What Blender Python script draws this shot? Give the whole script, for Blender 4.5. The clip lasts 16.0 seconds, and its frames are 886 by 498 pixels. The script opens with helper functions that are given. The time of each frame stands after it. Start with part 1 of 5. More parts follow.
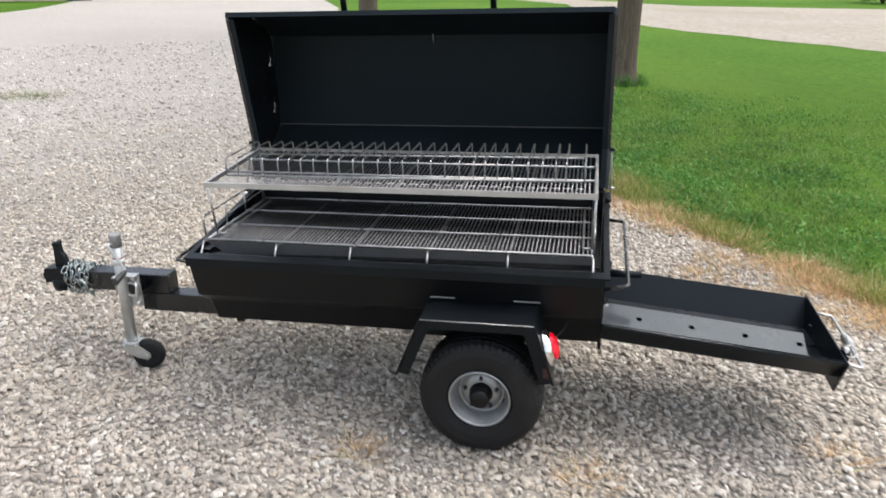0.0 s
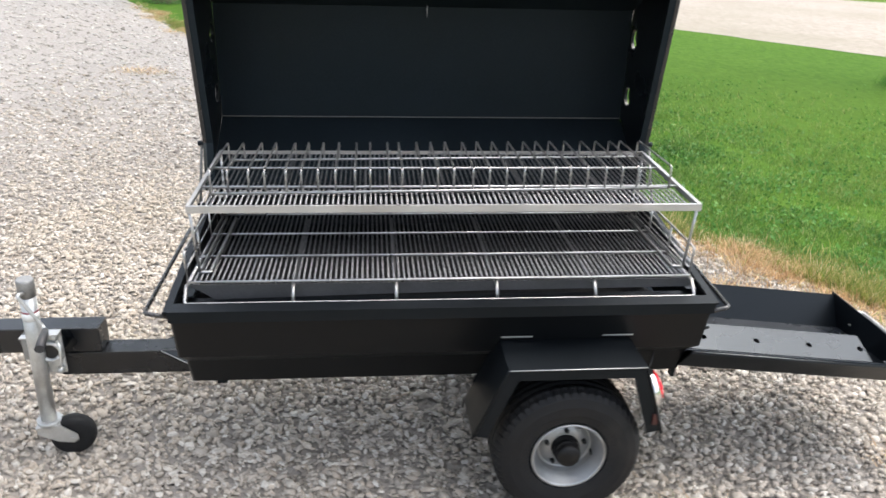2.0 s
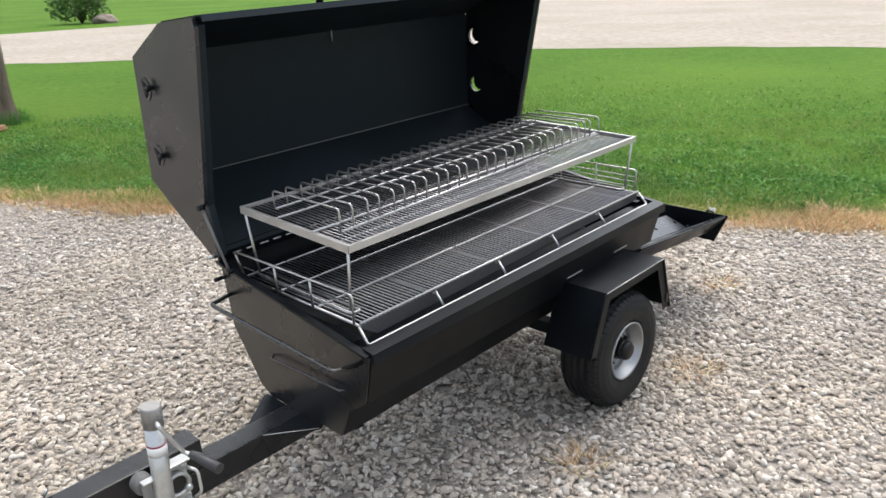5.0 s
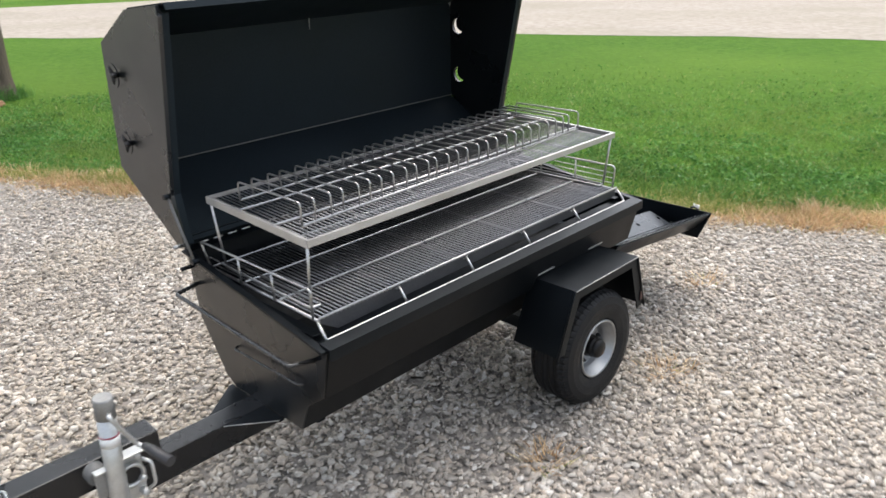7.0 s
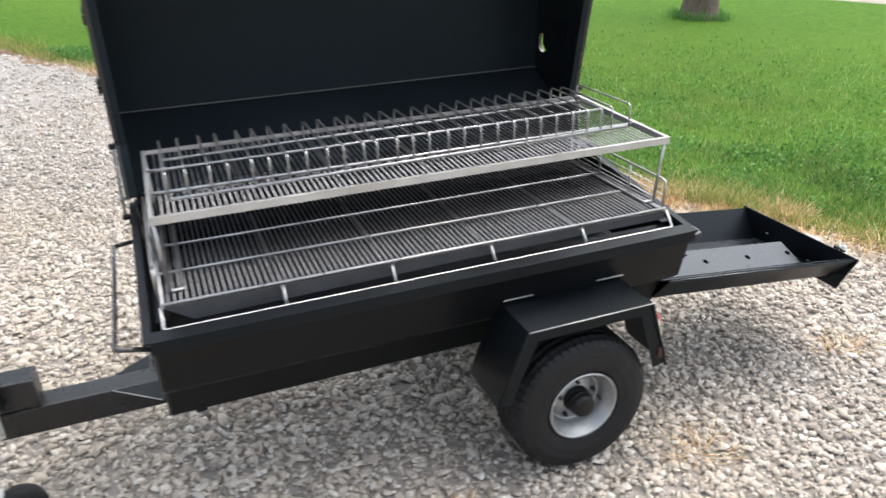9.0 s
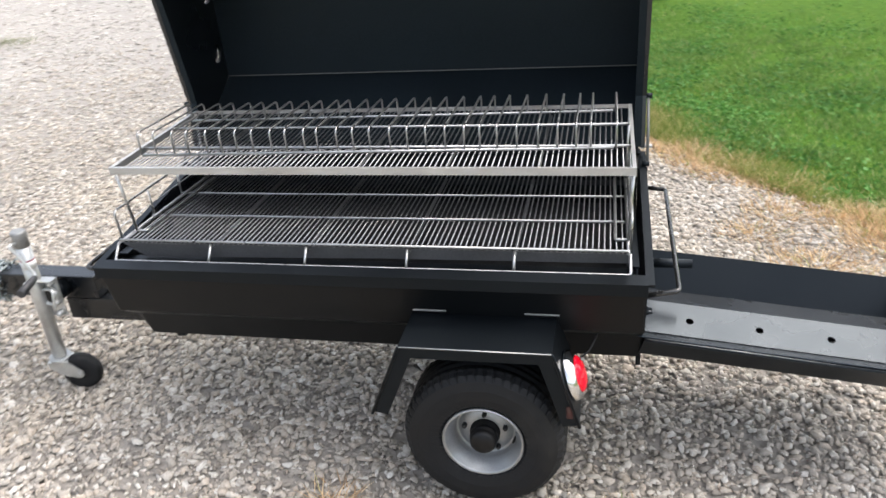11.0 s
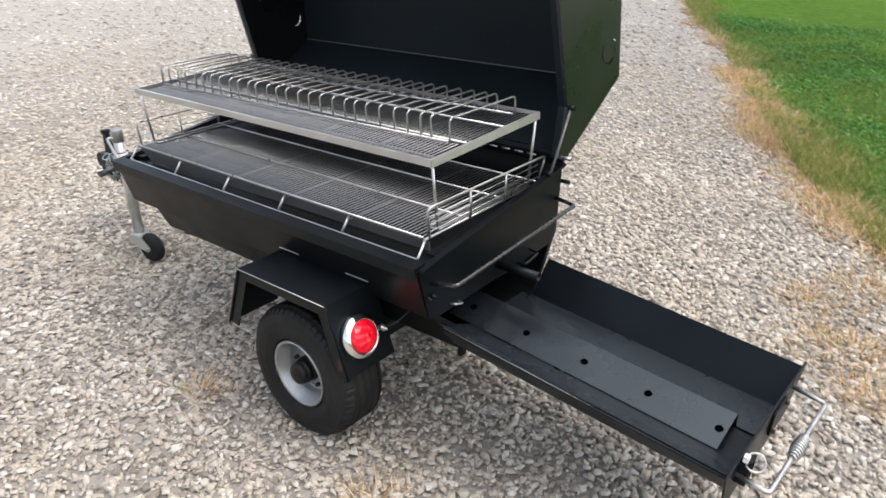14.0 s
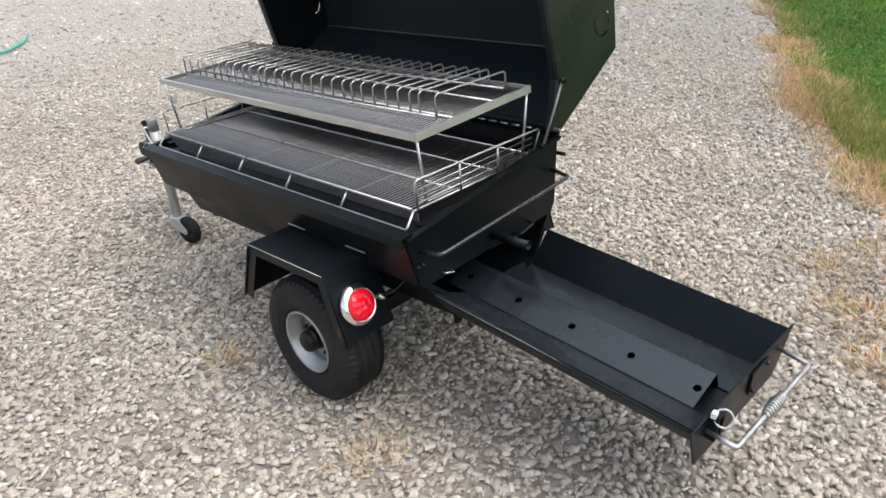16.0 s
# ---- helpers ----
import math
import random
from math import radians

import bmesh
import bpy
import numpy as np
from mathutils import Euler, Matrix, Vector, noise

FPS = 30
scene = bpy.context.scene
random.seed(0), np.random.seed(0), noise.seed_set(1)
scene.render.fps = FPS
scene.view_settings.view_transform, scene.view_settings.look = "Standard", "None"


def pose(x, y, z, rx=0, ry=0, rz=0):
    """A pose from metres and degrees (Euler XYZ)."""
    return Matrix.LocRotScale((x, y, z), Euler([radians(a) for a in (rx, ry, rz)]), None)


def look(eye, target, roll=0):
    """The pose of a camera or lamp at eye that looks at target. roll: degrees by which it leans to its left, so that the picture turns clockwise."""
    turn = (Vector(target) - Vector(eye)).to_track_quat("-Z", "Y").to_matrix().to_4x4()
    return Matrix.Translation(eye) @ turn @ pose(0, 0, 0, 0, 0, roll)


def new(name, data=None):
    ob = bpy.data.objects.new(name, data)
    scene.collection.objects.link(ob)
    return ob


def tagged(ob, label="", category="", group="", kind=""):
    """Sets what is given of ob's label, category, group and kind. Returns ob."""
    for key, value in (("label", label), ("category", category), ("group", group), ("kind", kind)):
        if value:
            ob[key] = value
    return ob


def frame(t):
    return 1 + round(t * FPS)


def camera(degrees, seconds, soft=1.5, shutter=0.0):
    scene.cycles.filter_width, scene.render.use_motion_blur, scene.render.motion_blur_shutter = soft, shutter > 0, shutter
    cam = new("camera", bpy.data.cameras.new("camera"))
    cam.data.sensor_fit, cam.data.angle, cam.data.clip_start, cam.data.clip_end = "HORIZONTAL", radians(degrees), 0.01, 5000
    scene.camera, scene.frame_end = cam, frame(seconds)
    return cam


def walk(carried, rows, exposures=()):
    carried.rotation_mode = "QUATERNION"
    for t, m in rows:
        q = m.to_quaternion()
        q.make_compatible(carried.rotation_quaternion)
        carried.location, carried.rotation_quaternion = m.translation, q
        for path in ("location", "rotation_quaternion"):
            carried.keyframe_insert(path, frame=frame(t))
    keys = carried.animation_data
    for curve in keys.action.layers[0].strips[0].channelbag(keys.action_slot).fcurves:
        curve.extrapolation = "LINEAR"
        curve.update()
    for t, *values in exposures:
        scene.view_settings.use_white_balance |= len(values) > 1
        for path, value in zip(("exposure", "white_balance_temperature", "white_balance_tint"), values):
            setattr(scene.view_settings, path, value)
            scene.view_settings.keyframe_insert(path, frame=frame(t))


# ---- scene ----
cam = camera(61.0, 16.0, shutter=0.5)
PATH = [
    (0, (0.05, 0.074, 1.638), (-0.3, 1.911, 0.927), 0.5),
    (0.5, (-0.055, 0.213, 1.629), (-0.425, 2.064, 0.969), 0.2),
    (1, (-0.172, 0.382, 1.617), (-0.508, 2.242, 0.963), 0.1),
    (1.5, (-0.471, 0.496, 1.56), (-0.465, 2.371, 0.863), 3.0),
    (2, (-0.842, 0.589, 1.576), (-0.631, 2.425, 0.813), 3.7),
    (2.5, (-1.14, 0.754, 1.536), (-0.746, 2.553, 0.756), 2.8),
    (3, (-1.476, 0.846, 1.545), (-0.848, 2.585, 0.783), 2.1),
    (3.5, (-1.852, 0.826, 1.521), (-0.973, 2.47, 0.796), -0.8),
    (4, (-2.124, 0.947, 1.49), (-1.022, 2.47, 0.805), -2.0),
    (6.5, (-2.576, 1.119, 1.561), (-1.143, 2.314, 0.84), -0.8),
    (7, (-2.343, 1.017, 1.541), (-1.016, 2.33, 0.824), -0.8),
    (7.5, (-2.113, 1.038, 1.544), (-0.841, 2.397, 0.812), -0.6),
    (8, (-1.891, 0.971, 1.543), (-0.826, 2.479, 0.772), 0.7),
    (8.5, (-1.615, 0.807, 1.562), (-0.846, 2.486, 0.794), 0.9),
    (9, (-1.278, 0.806, 1.517), (-0.603, 2.5, 0.697), 0.2),
    (11.5, (0.276, 0.774, 1.573), (-0.302, 2.47, 0.685), -1.7),
    (12, (0.507, 0.892, 1.565), (-0.157, 2.563, 0.688), -0.4),
    (12.5, (0.715, 0.973, 1.573), (-0.058, 2.587, 0.68), -0.6),
    (13, (1.031, 0.96, 1.56), (0.105, 2.461, 0.618), -1.1),
    (13.5, (1.204, 1.036, 1.567), (0.195, 2.499, 0.65), -0.4),
    (14, (1.282, 1.148, 1.571), (0.14, 2.529, 0.684), 0.1),
    (14.5, (1.379, 1.192, 1.59), (0.155, 2.512, 0.719), 0.2),
    (15, (1.445, 1.215, 1.588), (0.191, 2.518, 0.735), -0.6),
    (15.5, (1.492, 1.206, 1.582), (0.235, 2.489, 0.701), -1.3),
    (16, (1.509, 1.212, 1.57), (0.246, 2.463, 0.653), -3.6),
]
walk(cam, [(t, look(eye, target, roll)) for t, eye, target, roll in PATH], exposures=((0.0, 1.16), (1.0, 1.16), (2.0, 1.50), (2.5, 1.55), (3.0, 1.52), (4.0, 1.33), (6.5, 1.23), (7.5, 1.30), (9.0, 1.55), (11.5, 1.48), (12.5, 1.43), (13.0, 1.29), (14.0, 1.17), (16.0, 1.02)))
# ---------------------------------------------------------------- light
SUN_EL, SUN_ROT = 67.0, 62.0
world = bpy.data.worlds.new("overcast_sky")
scene.world = world
world.use_nodes = True
wn = world.node_tree.nodes
sky = wn.new("ShaderNodeTexSky")
sky.sky_type, sky.sun_disc = "NISHITA", False
sky.sun_elevation, sky.sun_rotation = radians(SUN_EL), radians(SUN_ROT)
sky.air_density, sky.dust_density, sky.ozone_density = 1.0, 4.0, 1.0
soft_sky = wn.new("ShaderNodeHueSaturation")
soft_sky.inputs["Saturation"].default_value = 0.54
world.node_tree.links.new(sky.outputs[0], soft_sky.inputs["Color"])
world.node_tree.links.new(soft_sky.outputs[0], wn["Background"].inputs[0])
wn["Background"].inputs[1].default_value = 0.15

sun = new("sun", bpy.data.lights.new("sun", "SUN"))
sun.data.energy, sun.data.angle, sun.data.color = 0.72, radians(105), (1.0, 0.96, 0.9)
az, el = radians(SUN_ROT), radians(SUN_EL)
sun_way = Vector((math.sin(az) * math.cos(el), math.cos(az) * math.cos(el), math.sin(el)))
sun.matrix_world = look(sun_way * 20, (0, 0, 0))


# ---------------------------------------------------------------- materials
def rgb(c):
    return (c[0], c[1], c[2], 1.0)


def material(name, base, rough=0.5, metal=0.0, vary=0.25, scale=30.0, bump=0.1, fine=220.0, spec=0.5, island=0.0, obj=0.0, dirt=None, dirt_scale=6.0, dirt_amount=0.35):
    """A procedural surface: base colour varied at two scales, roughness variation and fine relief."""
    m = bpy.data.materials.new(name)
    m.use_nodes = True
    nt = m.node_tree
    n, l = nt.nodes, nt.links
    b = n["Principled BSDF"]
    co = n.new("ShaderNodeTexCoord")
    big, small = n.new("ShaderNodeTexNoise"), n.new("ShaderNodeTexNoise")
    big.inputs["Scale"].default_value, small.inputs["Scale"].default_value = scale, fine
    big.inputs["Detail"].default_value, small.inputs["Detail"].default_value = 5, 3
    for t in (big, small):
        l.new(co.outputs["Object"], t.inputs["Vector"])
    add = n.new("ShaderNodeMath")
    add.operation = "ADD"
    l.new(big.outputs[0], add.inputs[0])
    l.new(small.outputs[0], add.inputs[1])
    rng = n.new("ShaderNodeMapRange")
    rng.inputs[1].default_value, rng.inputs[2].default_value = 0.6, 1.4
    rng.inputs[3].default_value, rng.inputs[4].default_value = 1 - vary, 1 + vary
    l.new(add.outputs[0], rng.inputs[0])
    colour = n.new("ShaderNodeMix")
    colour.data_type, colour.blend_type = "RGBA", "MULTIPLY"
    colour.inputs["Factor"].default_value = 1.0
    colour.inputs["A"].default_value = rgb(base)
    l.new(rng.outputs[0], colour.inputs["B"])
    out = colour.outputs["Result"]
    if dirt:
        dn = n.new("ShaderNodeTexNoise")
        dn.inputs["Scale"].default_value, dn.inputs["Detail"].default_value = dirt_scale, 8
        l.new(co.outputs["Object"], dn.inputs["Vector"])
        dr = n.new("ShaderNodeMapRange")
        dr.inputs[1].default_value, dr.inputs[2].default_value = 0.5, 0.72
        dr.inputs[3].default_value, dr.inputs[4].default_value = 0.0, dirt_amount
        l.new(dn.outputs[0], dr.inputs[0])
        dm = n.new("ShaderNodeMix")
        dm.data_type = "RGBA"
        dm.inputs["B"].default_value = rgb(dirt)
        l.new(dr.outputs[0], dm.inputs["Factor"])
        l.new(out, dm.inputs["A"])
        out = dm.outputs["Result"]
    l.new(out, b.inputs["Base Color"])
    rr = n.new("ShaderNodeMapRange")
    rr.inputs[1].default_value, rr.inputs[2].default_value = 0.3, 0.7
    rr.inputs[3].default_value, rr.inputs[4].default_value = max(0.03, rough - 0.08), min(1.0, rough + 0.08)
    l.new(big.outputs[0], rr.inputs[0])
    l.new(rr.outputs[0], b.inputs["Roughness"])
    b.inputs["Metallic"].default_value = metal
    b.inputs["Specular IOR Level"].default_value = spec
    if bump:
        bp = n.new("ShaderNodeBump")
        bp.inputs["Strength"].default_value, bp.inputs["Distance"].default_value = bump, 0.004
        l.new(small.outputs[0], bp.inputs["Height"])
        l.new(bp.outputs[0], b.inputs["Normal"])
    return m


def ramp_material(name, stops, rough, source, bump=0.3, fine=90.0, mottling=0.2, spec=0.3, thin=0.0, patch=None, patch_scale=0.5, patch_amount=0.7):
    """Colour picked along a ramp by a per-piece random value (source: 'island' or 'object'), with fine mottling."""
    m = bpy.data.materials.new(name)
    m.use_nodes = True
    n, l = m.node_tree.nodes, m.node_tree.links
    b = n["Principled BSDF"]
    if source == "island":
        rnd = n.new("ShaderNodeNewGeometry").outputs["Random Per Island"]
    else:
        rnd = n.new("ShaderNodeObjectInfo").outputs["Random"]
    ramp = n.new("ShaderNodeValToRGB")
    while len(ramp.color_ramp.elements) < len(stops):
        ramp.color_ramp.elements.new(0.5)
    for e, (p, c) in zip(ramp.color_ramp.elements, stops):
        e.position, e.color = p, rgb(c)
    l.new(rnd, ramp.inputs[0])
    co = n.new("ShaderNodeTexCoord")
    ns = n.new("ShaderNodeTexNoise")
    ns.inputs["Scale"].default_value, ns.inputs["Detail"].default_value = fine, 5
    l.new(co.outputs["Object"], ns.inputs["Vector"])
    wide = n.new("ShaderNodeTexNoise")
    wide.inputs["Scale"].default_value, wide.inputs["Detail"].default_value = 0.9, 4
    l.new(co.outputs["Object"], wide.inputs["Vector"])
    add = n.new("ShaderNodeMath")
    add.operation = "ADD"
    l.new(ns.outputs[0], add.inputs[0])
    l.new(wide.outputs[0], add.inputs[1])
    rng = n.new("ShaderNodeMapRange")
    rng.inputs[1].default_value, rng.inputs[2].default_value = 0.6, 1.4
    rng.inputs[3].default_value, rng.inputs[4].default_value = 1 - mottling, 1 + mottling
    l.new(add.outputs[0], rng.inputs[0])
    mx = n.new("ShaderNodeMix")
    mx.data_type, mx.blend_type = "RGBA", "MULTIPLY"
    mx.inputs["Factor"].default_value = 1.0
    l.new(ramp.outputs[0], mx.inputs["A"])
    l.new(rng.outputs[0], mx.inputs["B"])
    out = mx.outputs["Result"]
    if patch:
        pn, pr, pm = n.new("ShaderNodeTexNoise"), n.new("ShaderNodeMapRange"), n.new("ShaderNodeMix")
        pn.inputs["Scale"].default_value, pn.inputs["Detail"].default_value = patch_scale, 6
        l.new(co.outputs["Object"], pn.inputs["Vector"])
        pr.inputs[1].default_value, pr.inputs[2].default_value = 0.42, 0.68
        pr.inputs[3].default_value, pr.inputs[4].default_value = 0.0, patch_amount
        l.new(pn.outputs[0], pr.inputs[0])
        pm.data_type = "RGBA"
        pm.inputs["B"].default_value = rgb(patch)
        l.new(pr.outputs[0], pm.inputs["Factor"])
        l.new(out, pm.inputs["A"])
        out = pm.outputs["Result"]
    l.new(out, b.inputs["Base Color"])
    b.inputs["Roughness"].default_value = rough
    b.inputs["Specular IOR Level"].default_value = spec
    if bump:
        bp = n.new("ShaderNodeBump")
        bp.inputs["Strength"].default_value, bp.inputs["Distance"].default_value = bump, 0.003
        l.new(ns.outputs[0], bp.inputs["Height"])
        l.new(bp.outputs[0], b.inputs["Normal"])
    if thin:
        # light passing through a thin leaf
        tl, ms = n.new("ShaderNodeBsdfTranslucent"), n.new("ShaderNodeMixShader")
        ms.inputs[0].default_value = thin
        l.new(out, tl.inputs["Color"])
        l.new(b.outputs[0], ms.inputs[1])
        l.new(tl.outputs[0], ms.inputs[2])
        l.new(ms.outputs[0], n["Material Output"].inputs["Surface"])
    return m


def ground_material(name, dark, light, patch, cell, patch_scale, rough=0.9, bump=0.8, patch_amount=0.5, loose=None):
    """Ground cover: cells of two colours with wide patches of a third; loose: a darker bed round the trailer, painting
    the shade between the loose chippings.
    """
    m = bpy.data.materials.new(name)
    m.use_nodes = True
    n, l = m.node_tree.nodes, m.node_tree.links
    b = n["Principled BSDF"]
    co = n.new("ShaderNodeTexCoord")
    vo = n.new("ShaderNodeTexVoronoi")
    vo.inputs["Scale"].default_value = cell
    l.new(co.outputs["Object"], vo.inputs["Vector"])
    bw = n.new("ShaderNodeRGBToBW")
    l.new(vo.outputs["Color"], bw.inputs[0])
    mx = n.new("ShaderNodeMix")
    mx.data_type = "RGBA"
    mx.inputs["A"].default_value, mx.inputs["B"].default_value = rgb(dark), rgb(light)
    l.new(bw.outputs[0], mx.inputs["Factor"])
    wide = n.new("ShaderNodeTexNoise")
    wide.inputs["Scale"].default_value, wide.inputs["Detail"].default_value = patch_scale, 8
    l.new(co.outputs["Object"], wide.inputs["Vector"])
    pr = n.new("ShaderNodeMapRange")
    pr.inputs[1].default_value, pr.inputs[2].default_value = 0.42, 0.66
    pr.inputs[3].default_value, pr.inputs[4].default_value = 0.0, patch_amount
    l.new(wide.outputs[0], pr.inputs[0])
    m2 = n.new("ShaderNodeMix")
    m2.data_type = "RGBA"
    m2.inputs["B"].default_value = rgb(patch)
    l.new(pr.outputs[0], m2.inputs["Factor"])
    l.new(mx.outputs["Result"], m2.inputs["A"])
    out = m2.outputs["Result"]
    if loose:
        away, near, m3 = n.new("ShaderNodeVectorMath"), n.new("ShaderNodeMapRange"), n.new("ShaderNodeMix")
        away.operation = "DISTANCE"
        away.inputs[1].default_value = (-0.6, 2.9, 0.0)
        l.new(co.outputs["Object"], away.inputs[0])
        near.inputs[1].default_value, near.inputs[2].default_value = 2.6, 6.5
        near.inputs[3].default_value, near.inputs[4].default_value = 0.85, 0.0
        l.new(away.outputs["Value"], near.inputs[0])
        m3.data_type = "RGBA"
        m3.inputs["B"].default_value = rgb(loose)
        l.new(near.outputs[0], m3.inputs["Factor"])
        l.new(out, m3.inputs["A"])
        out = m3.outputs["Result"]
    l.new(out, b.inputs["Base Color"])
    b.inputs["Roughness"].default_value = rough
    b.inputs["Specular IOR Level"].default_value = 0.2
    bp = n.new("ShaderNodeBump")
    bp.inputs["Strength"].default_value, bp.inputs["Distance"].default_value = bump, 0.012
    l.new(vo.outputs["Distance"], bp.inputs["Height"])
    l.new(bp.outputs[0], b.inputs["Normal"])
    return m


BLACK = material("black_semigloss_paint", (0.0028, 0.0038, 0.005), rough=0.38, vary=0.3, scale=5, bump=0.05, fine=260, spec=0.24, dirt=(0.018, 0.02, 0.022), dirt_scale=3, dirt_amount=0.12)
LIDBLACK = material("black_matt_lid_paint", (0.0108, 0.0152, 0.0185), rough=0.5, vary=0.3, scale=4, bump=0.06, fine=200, spec=0.18, dirt=(0.012, 0.014, 0.014), dirt_scale=2.5, dirt_amount=0.2)
# paler than the drawer's BLACK: sky sheen painted in, with some dust
ASHCOVER = material("dusty_sheen_black_sheet", (0.0105, 0.013, 0.0165), rough=0.27, vary=0.3, scale=6, bump=0.05, fine=260, spec=0.5, dirt=(0.03, 0.033, 0.037), dirt_scale=4, dirt_amount=0.4)
RODBLACK = material("black_gloss_rod", (0.012, 0.012, 0.012), rough=0.25, vary=0.3, scale=20, bump=0.05, spec=0.8, dirt=(0.06, 0.055, 0.05), dirt_scale=16, dirt_amount=0.4)
SATIN = material("black_satin_heat_paint", (0.003, 0.0038, 0.0046), rough=0.42, vary=0.3, scale=5, bump=0.06, fine=240, spec=0.22, dirt=(0.016, 0.018, 0.02), dirt_scale=3, dirt_amount=0.12)
ENDBLACK = material("black_gloss_end_paint", (0.0034, 0.0046, 0.006), rough=0.3, vary=0.3, scale=5, bump=0.05, fine=260, spec=0.85, dirt=(0.018, 0.02, 0.022), dirt_scale=3, dirt_amount=0.06)
DRAWBAR = material("black_drawbar_paint", (0.0038, 0.005, 0.0068), rough=0.28, vary=0.3, scale=8, bump=0.05, fine=260, spec=0.62, dirt=(0.03, 0.029, 0.027), dirt_scale=6, dirt_amount=0.15)
SHIELD = material("grey_sheet", (0.08, 0.08, 0.084), rough=0.5, metal=0.3, vary=0.25, scale=6, bump=0.08, fine=200, dirt=(0.02, 0.02, 0.02), dirt_scale=5, dirt_amount=0.4)
for paint in (BLACK, LIDBLACK, ASHCOVER):
    paint.node_tree.nodes["Principled BSDF"].inputs["Specular Tint"].default_value = (0.78, 0.9, 1.0, 1.0)
STEEL = material("bright_steel_rod", (0.52, 0.515, 0.505), rough=0.34, metal=0.95, vary=0.25, scale=25, bump=0.08, dirt=(0.16, 0.14, 0.12), dirt_scale=14, dirt_amount=0.35)
GRATEROD = material("dull_steel_grate_rod", (0.3, 0.3, 0.305), rough=0.36, metal=0.95, vary=0.3, scale=20, bump=0.08, dirt=(0.1, 0.09, 0.085), dirt_scale=10, dirt_amount=0.4)
FRAMESTEEL = material("stainless_angle_bar", (0.5, 0.495, 0.48), rough=0.36, metal=0.65, vary=0.16, scale=12, bump=0.12, fine=300, dirt=(0.25, 0.22, 0.18), dirt_scale=7, dirt_amount=0.3)
ZINC = material("zinc_plated_steel", (0.55, 0.56, 0.55), rough=0.38, metal=0.75, vary=0.15, scale=18, bump=0.06, dirt=(0.28, 0.27, 0.25), dirt_scale=12, dirt_amount=0.4)
GREYZINC = material("dull_grey_zinc", (0.15, 0.15, 0.145), rough=0.6, metal=0.5, vary=0.2, scale=20, bump=0.15)
DULLZINC = material("weathered_zinc", (0.3, 0.3, 0.29), rough=0.5, metal=0.6, vary=0.2, scale=20, bump=0.12)
CHAINZINC = material("dark_plated_chain", (0.36, 0.4, 0.4), rough=0.28, metal=0.9, vary=0.3, scale=30, bump=0.05, dirt=(0.03, 0.035, 0.035), dirt_scale=40, dirt_amount=0.6)
CHROME = material("chrome", (0.85, 0.85, 0.85), rough=0.1, metal=1.0, vary=0.04, scale=10, bump=0.0)
RIMGREY = material("galvanised_wheel_rim", (0.35, 0.36, 0.365), rough=0.42, metal=0.8, vary=0.14, scale=20, bump=0.1, dirt=(0.2, 0.19, 0.18), dirt_scale=12, dirt_amount=0.45)
RUBBER = material("black_tyre_rubber", (0.0075, 0.008, 0.009), rough=0.62, vary=0.3, scale=18, bump=0.25, fine=350, spec=0.3, dirt=(0.06, 0.057, 0.05), dirt_scale=7, dirt_amount=0.22)
BLACKPLASTIC = material("black_plastic_grip", (0.006, 0.006, 0.0065), rough=0.5, vary=0.2, scale=30, bump=0.1)
GREYGRIP = material("dark_grey_plastic_grip", (0.035, 0.035, 0.037), rough=0.45, vary=0.2, scale=30, bump=0.1)
HUBBLACK = material("black_rubber_hub_cap", (0.0045, 0.0045, 0.005), rough=0.42, vary=0.3, scale=30, bump=0.1, spec=0.3)
DARKHOLE = material("sooty_dark_steel", (0.004, 0.004, 0.004), rough=0.7, vary=0.2, scale=20, bump=0.1)
# near-black matt colour for shade painted into the seam, holes and strip end
SHADEBLACK = material("painted_shade_black", (0.002, 0.002, 0.002), rough=0.95, vary=0.3, scale=20, bump=0.2, spec=0.02)
BURNT = material("heat_marked_bolt", (0.05, 0.025, 0.018), rough=0.5, metal=0.4, vary=0.35, scale=60, bump=0.2)
DARKRED = material("dull_red_reflector", (0.035, 0.006, 0.006), rough=0.3, vary=0.2, scale=30, bump=0.1)
WHITE = material("white_plastic", (0.75, 0.75, 0.73), rough=0.45, vary=0.06, scale=20, bump=0.0)
REDSTRIPE = material("red_label_band", (0.3, 0.05, 0.075), rough=0.5, vary=0.1, scale=20, bump=0.0)
HOSE = material("teal_garden_hose", (0.06, 0.34, 0.28), rough=0.45, vary=0.15, scale=10, bump=0.1)
SIDING = material("cream_clapboard_siding", (0.42, 0.37, 0.31), rough=0.7, vary=0.12, scale=3, bump=0.15, fine=60)
DARKGREEN = material("dark_green_painted_board", (0.03, 0.06, 0.055), rough=0.55, vary=0.2, scale=4, bump=0.15, fine=60)
TRIMWHITE = material("white_painted_trim", (0.72, 0.71, 0.68), rough=0.55, vary=0.08, scale=5, bump=0.1, fine=60)
ROOFING = material("grey_roof_shingle", (0.09, 0.085, 0.08), rough=0.9, vary=0.3, scale=8, bump=0.4, fine=50)
BARK = material("grey_brown_bark", (0.13, 0.1, 0.075), rough=0.95, vary=0.4, scale=5, bump=0.6, fine=28, dirt=(0.05, 0.04, 0.03), dirt_scale=9, dirt_amount=0.75)
bn, bl = BARK.node_tree.nodes, BARK.node_tree.links
furrow = bn.new("ShaderNodeMapping")
furrow.inputs["Scale"].default_value = (3.2, 3.2, 0.32)
for node in [k for k in bn if k.type == "TEX_NOISE"]:
    bl.new(furrow.outputs[0], node.inputs["Vector"])
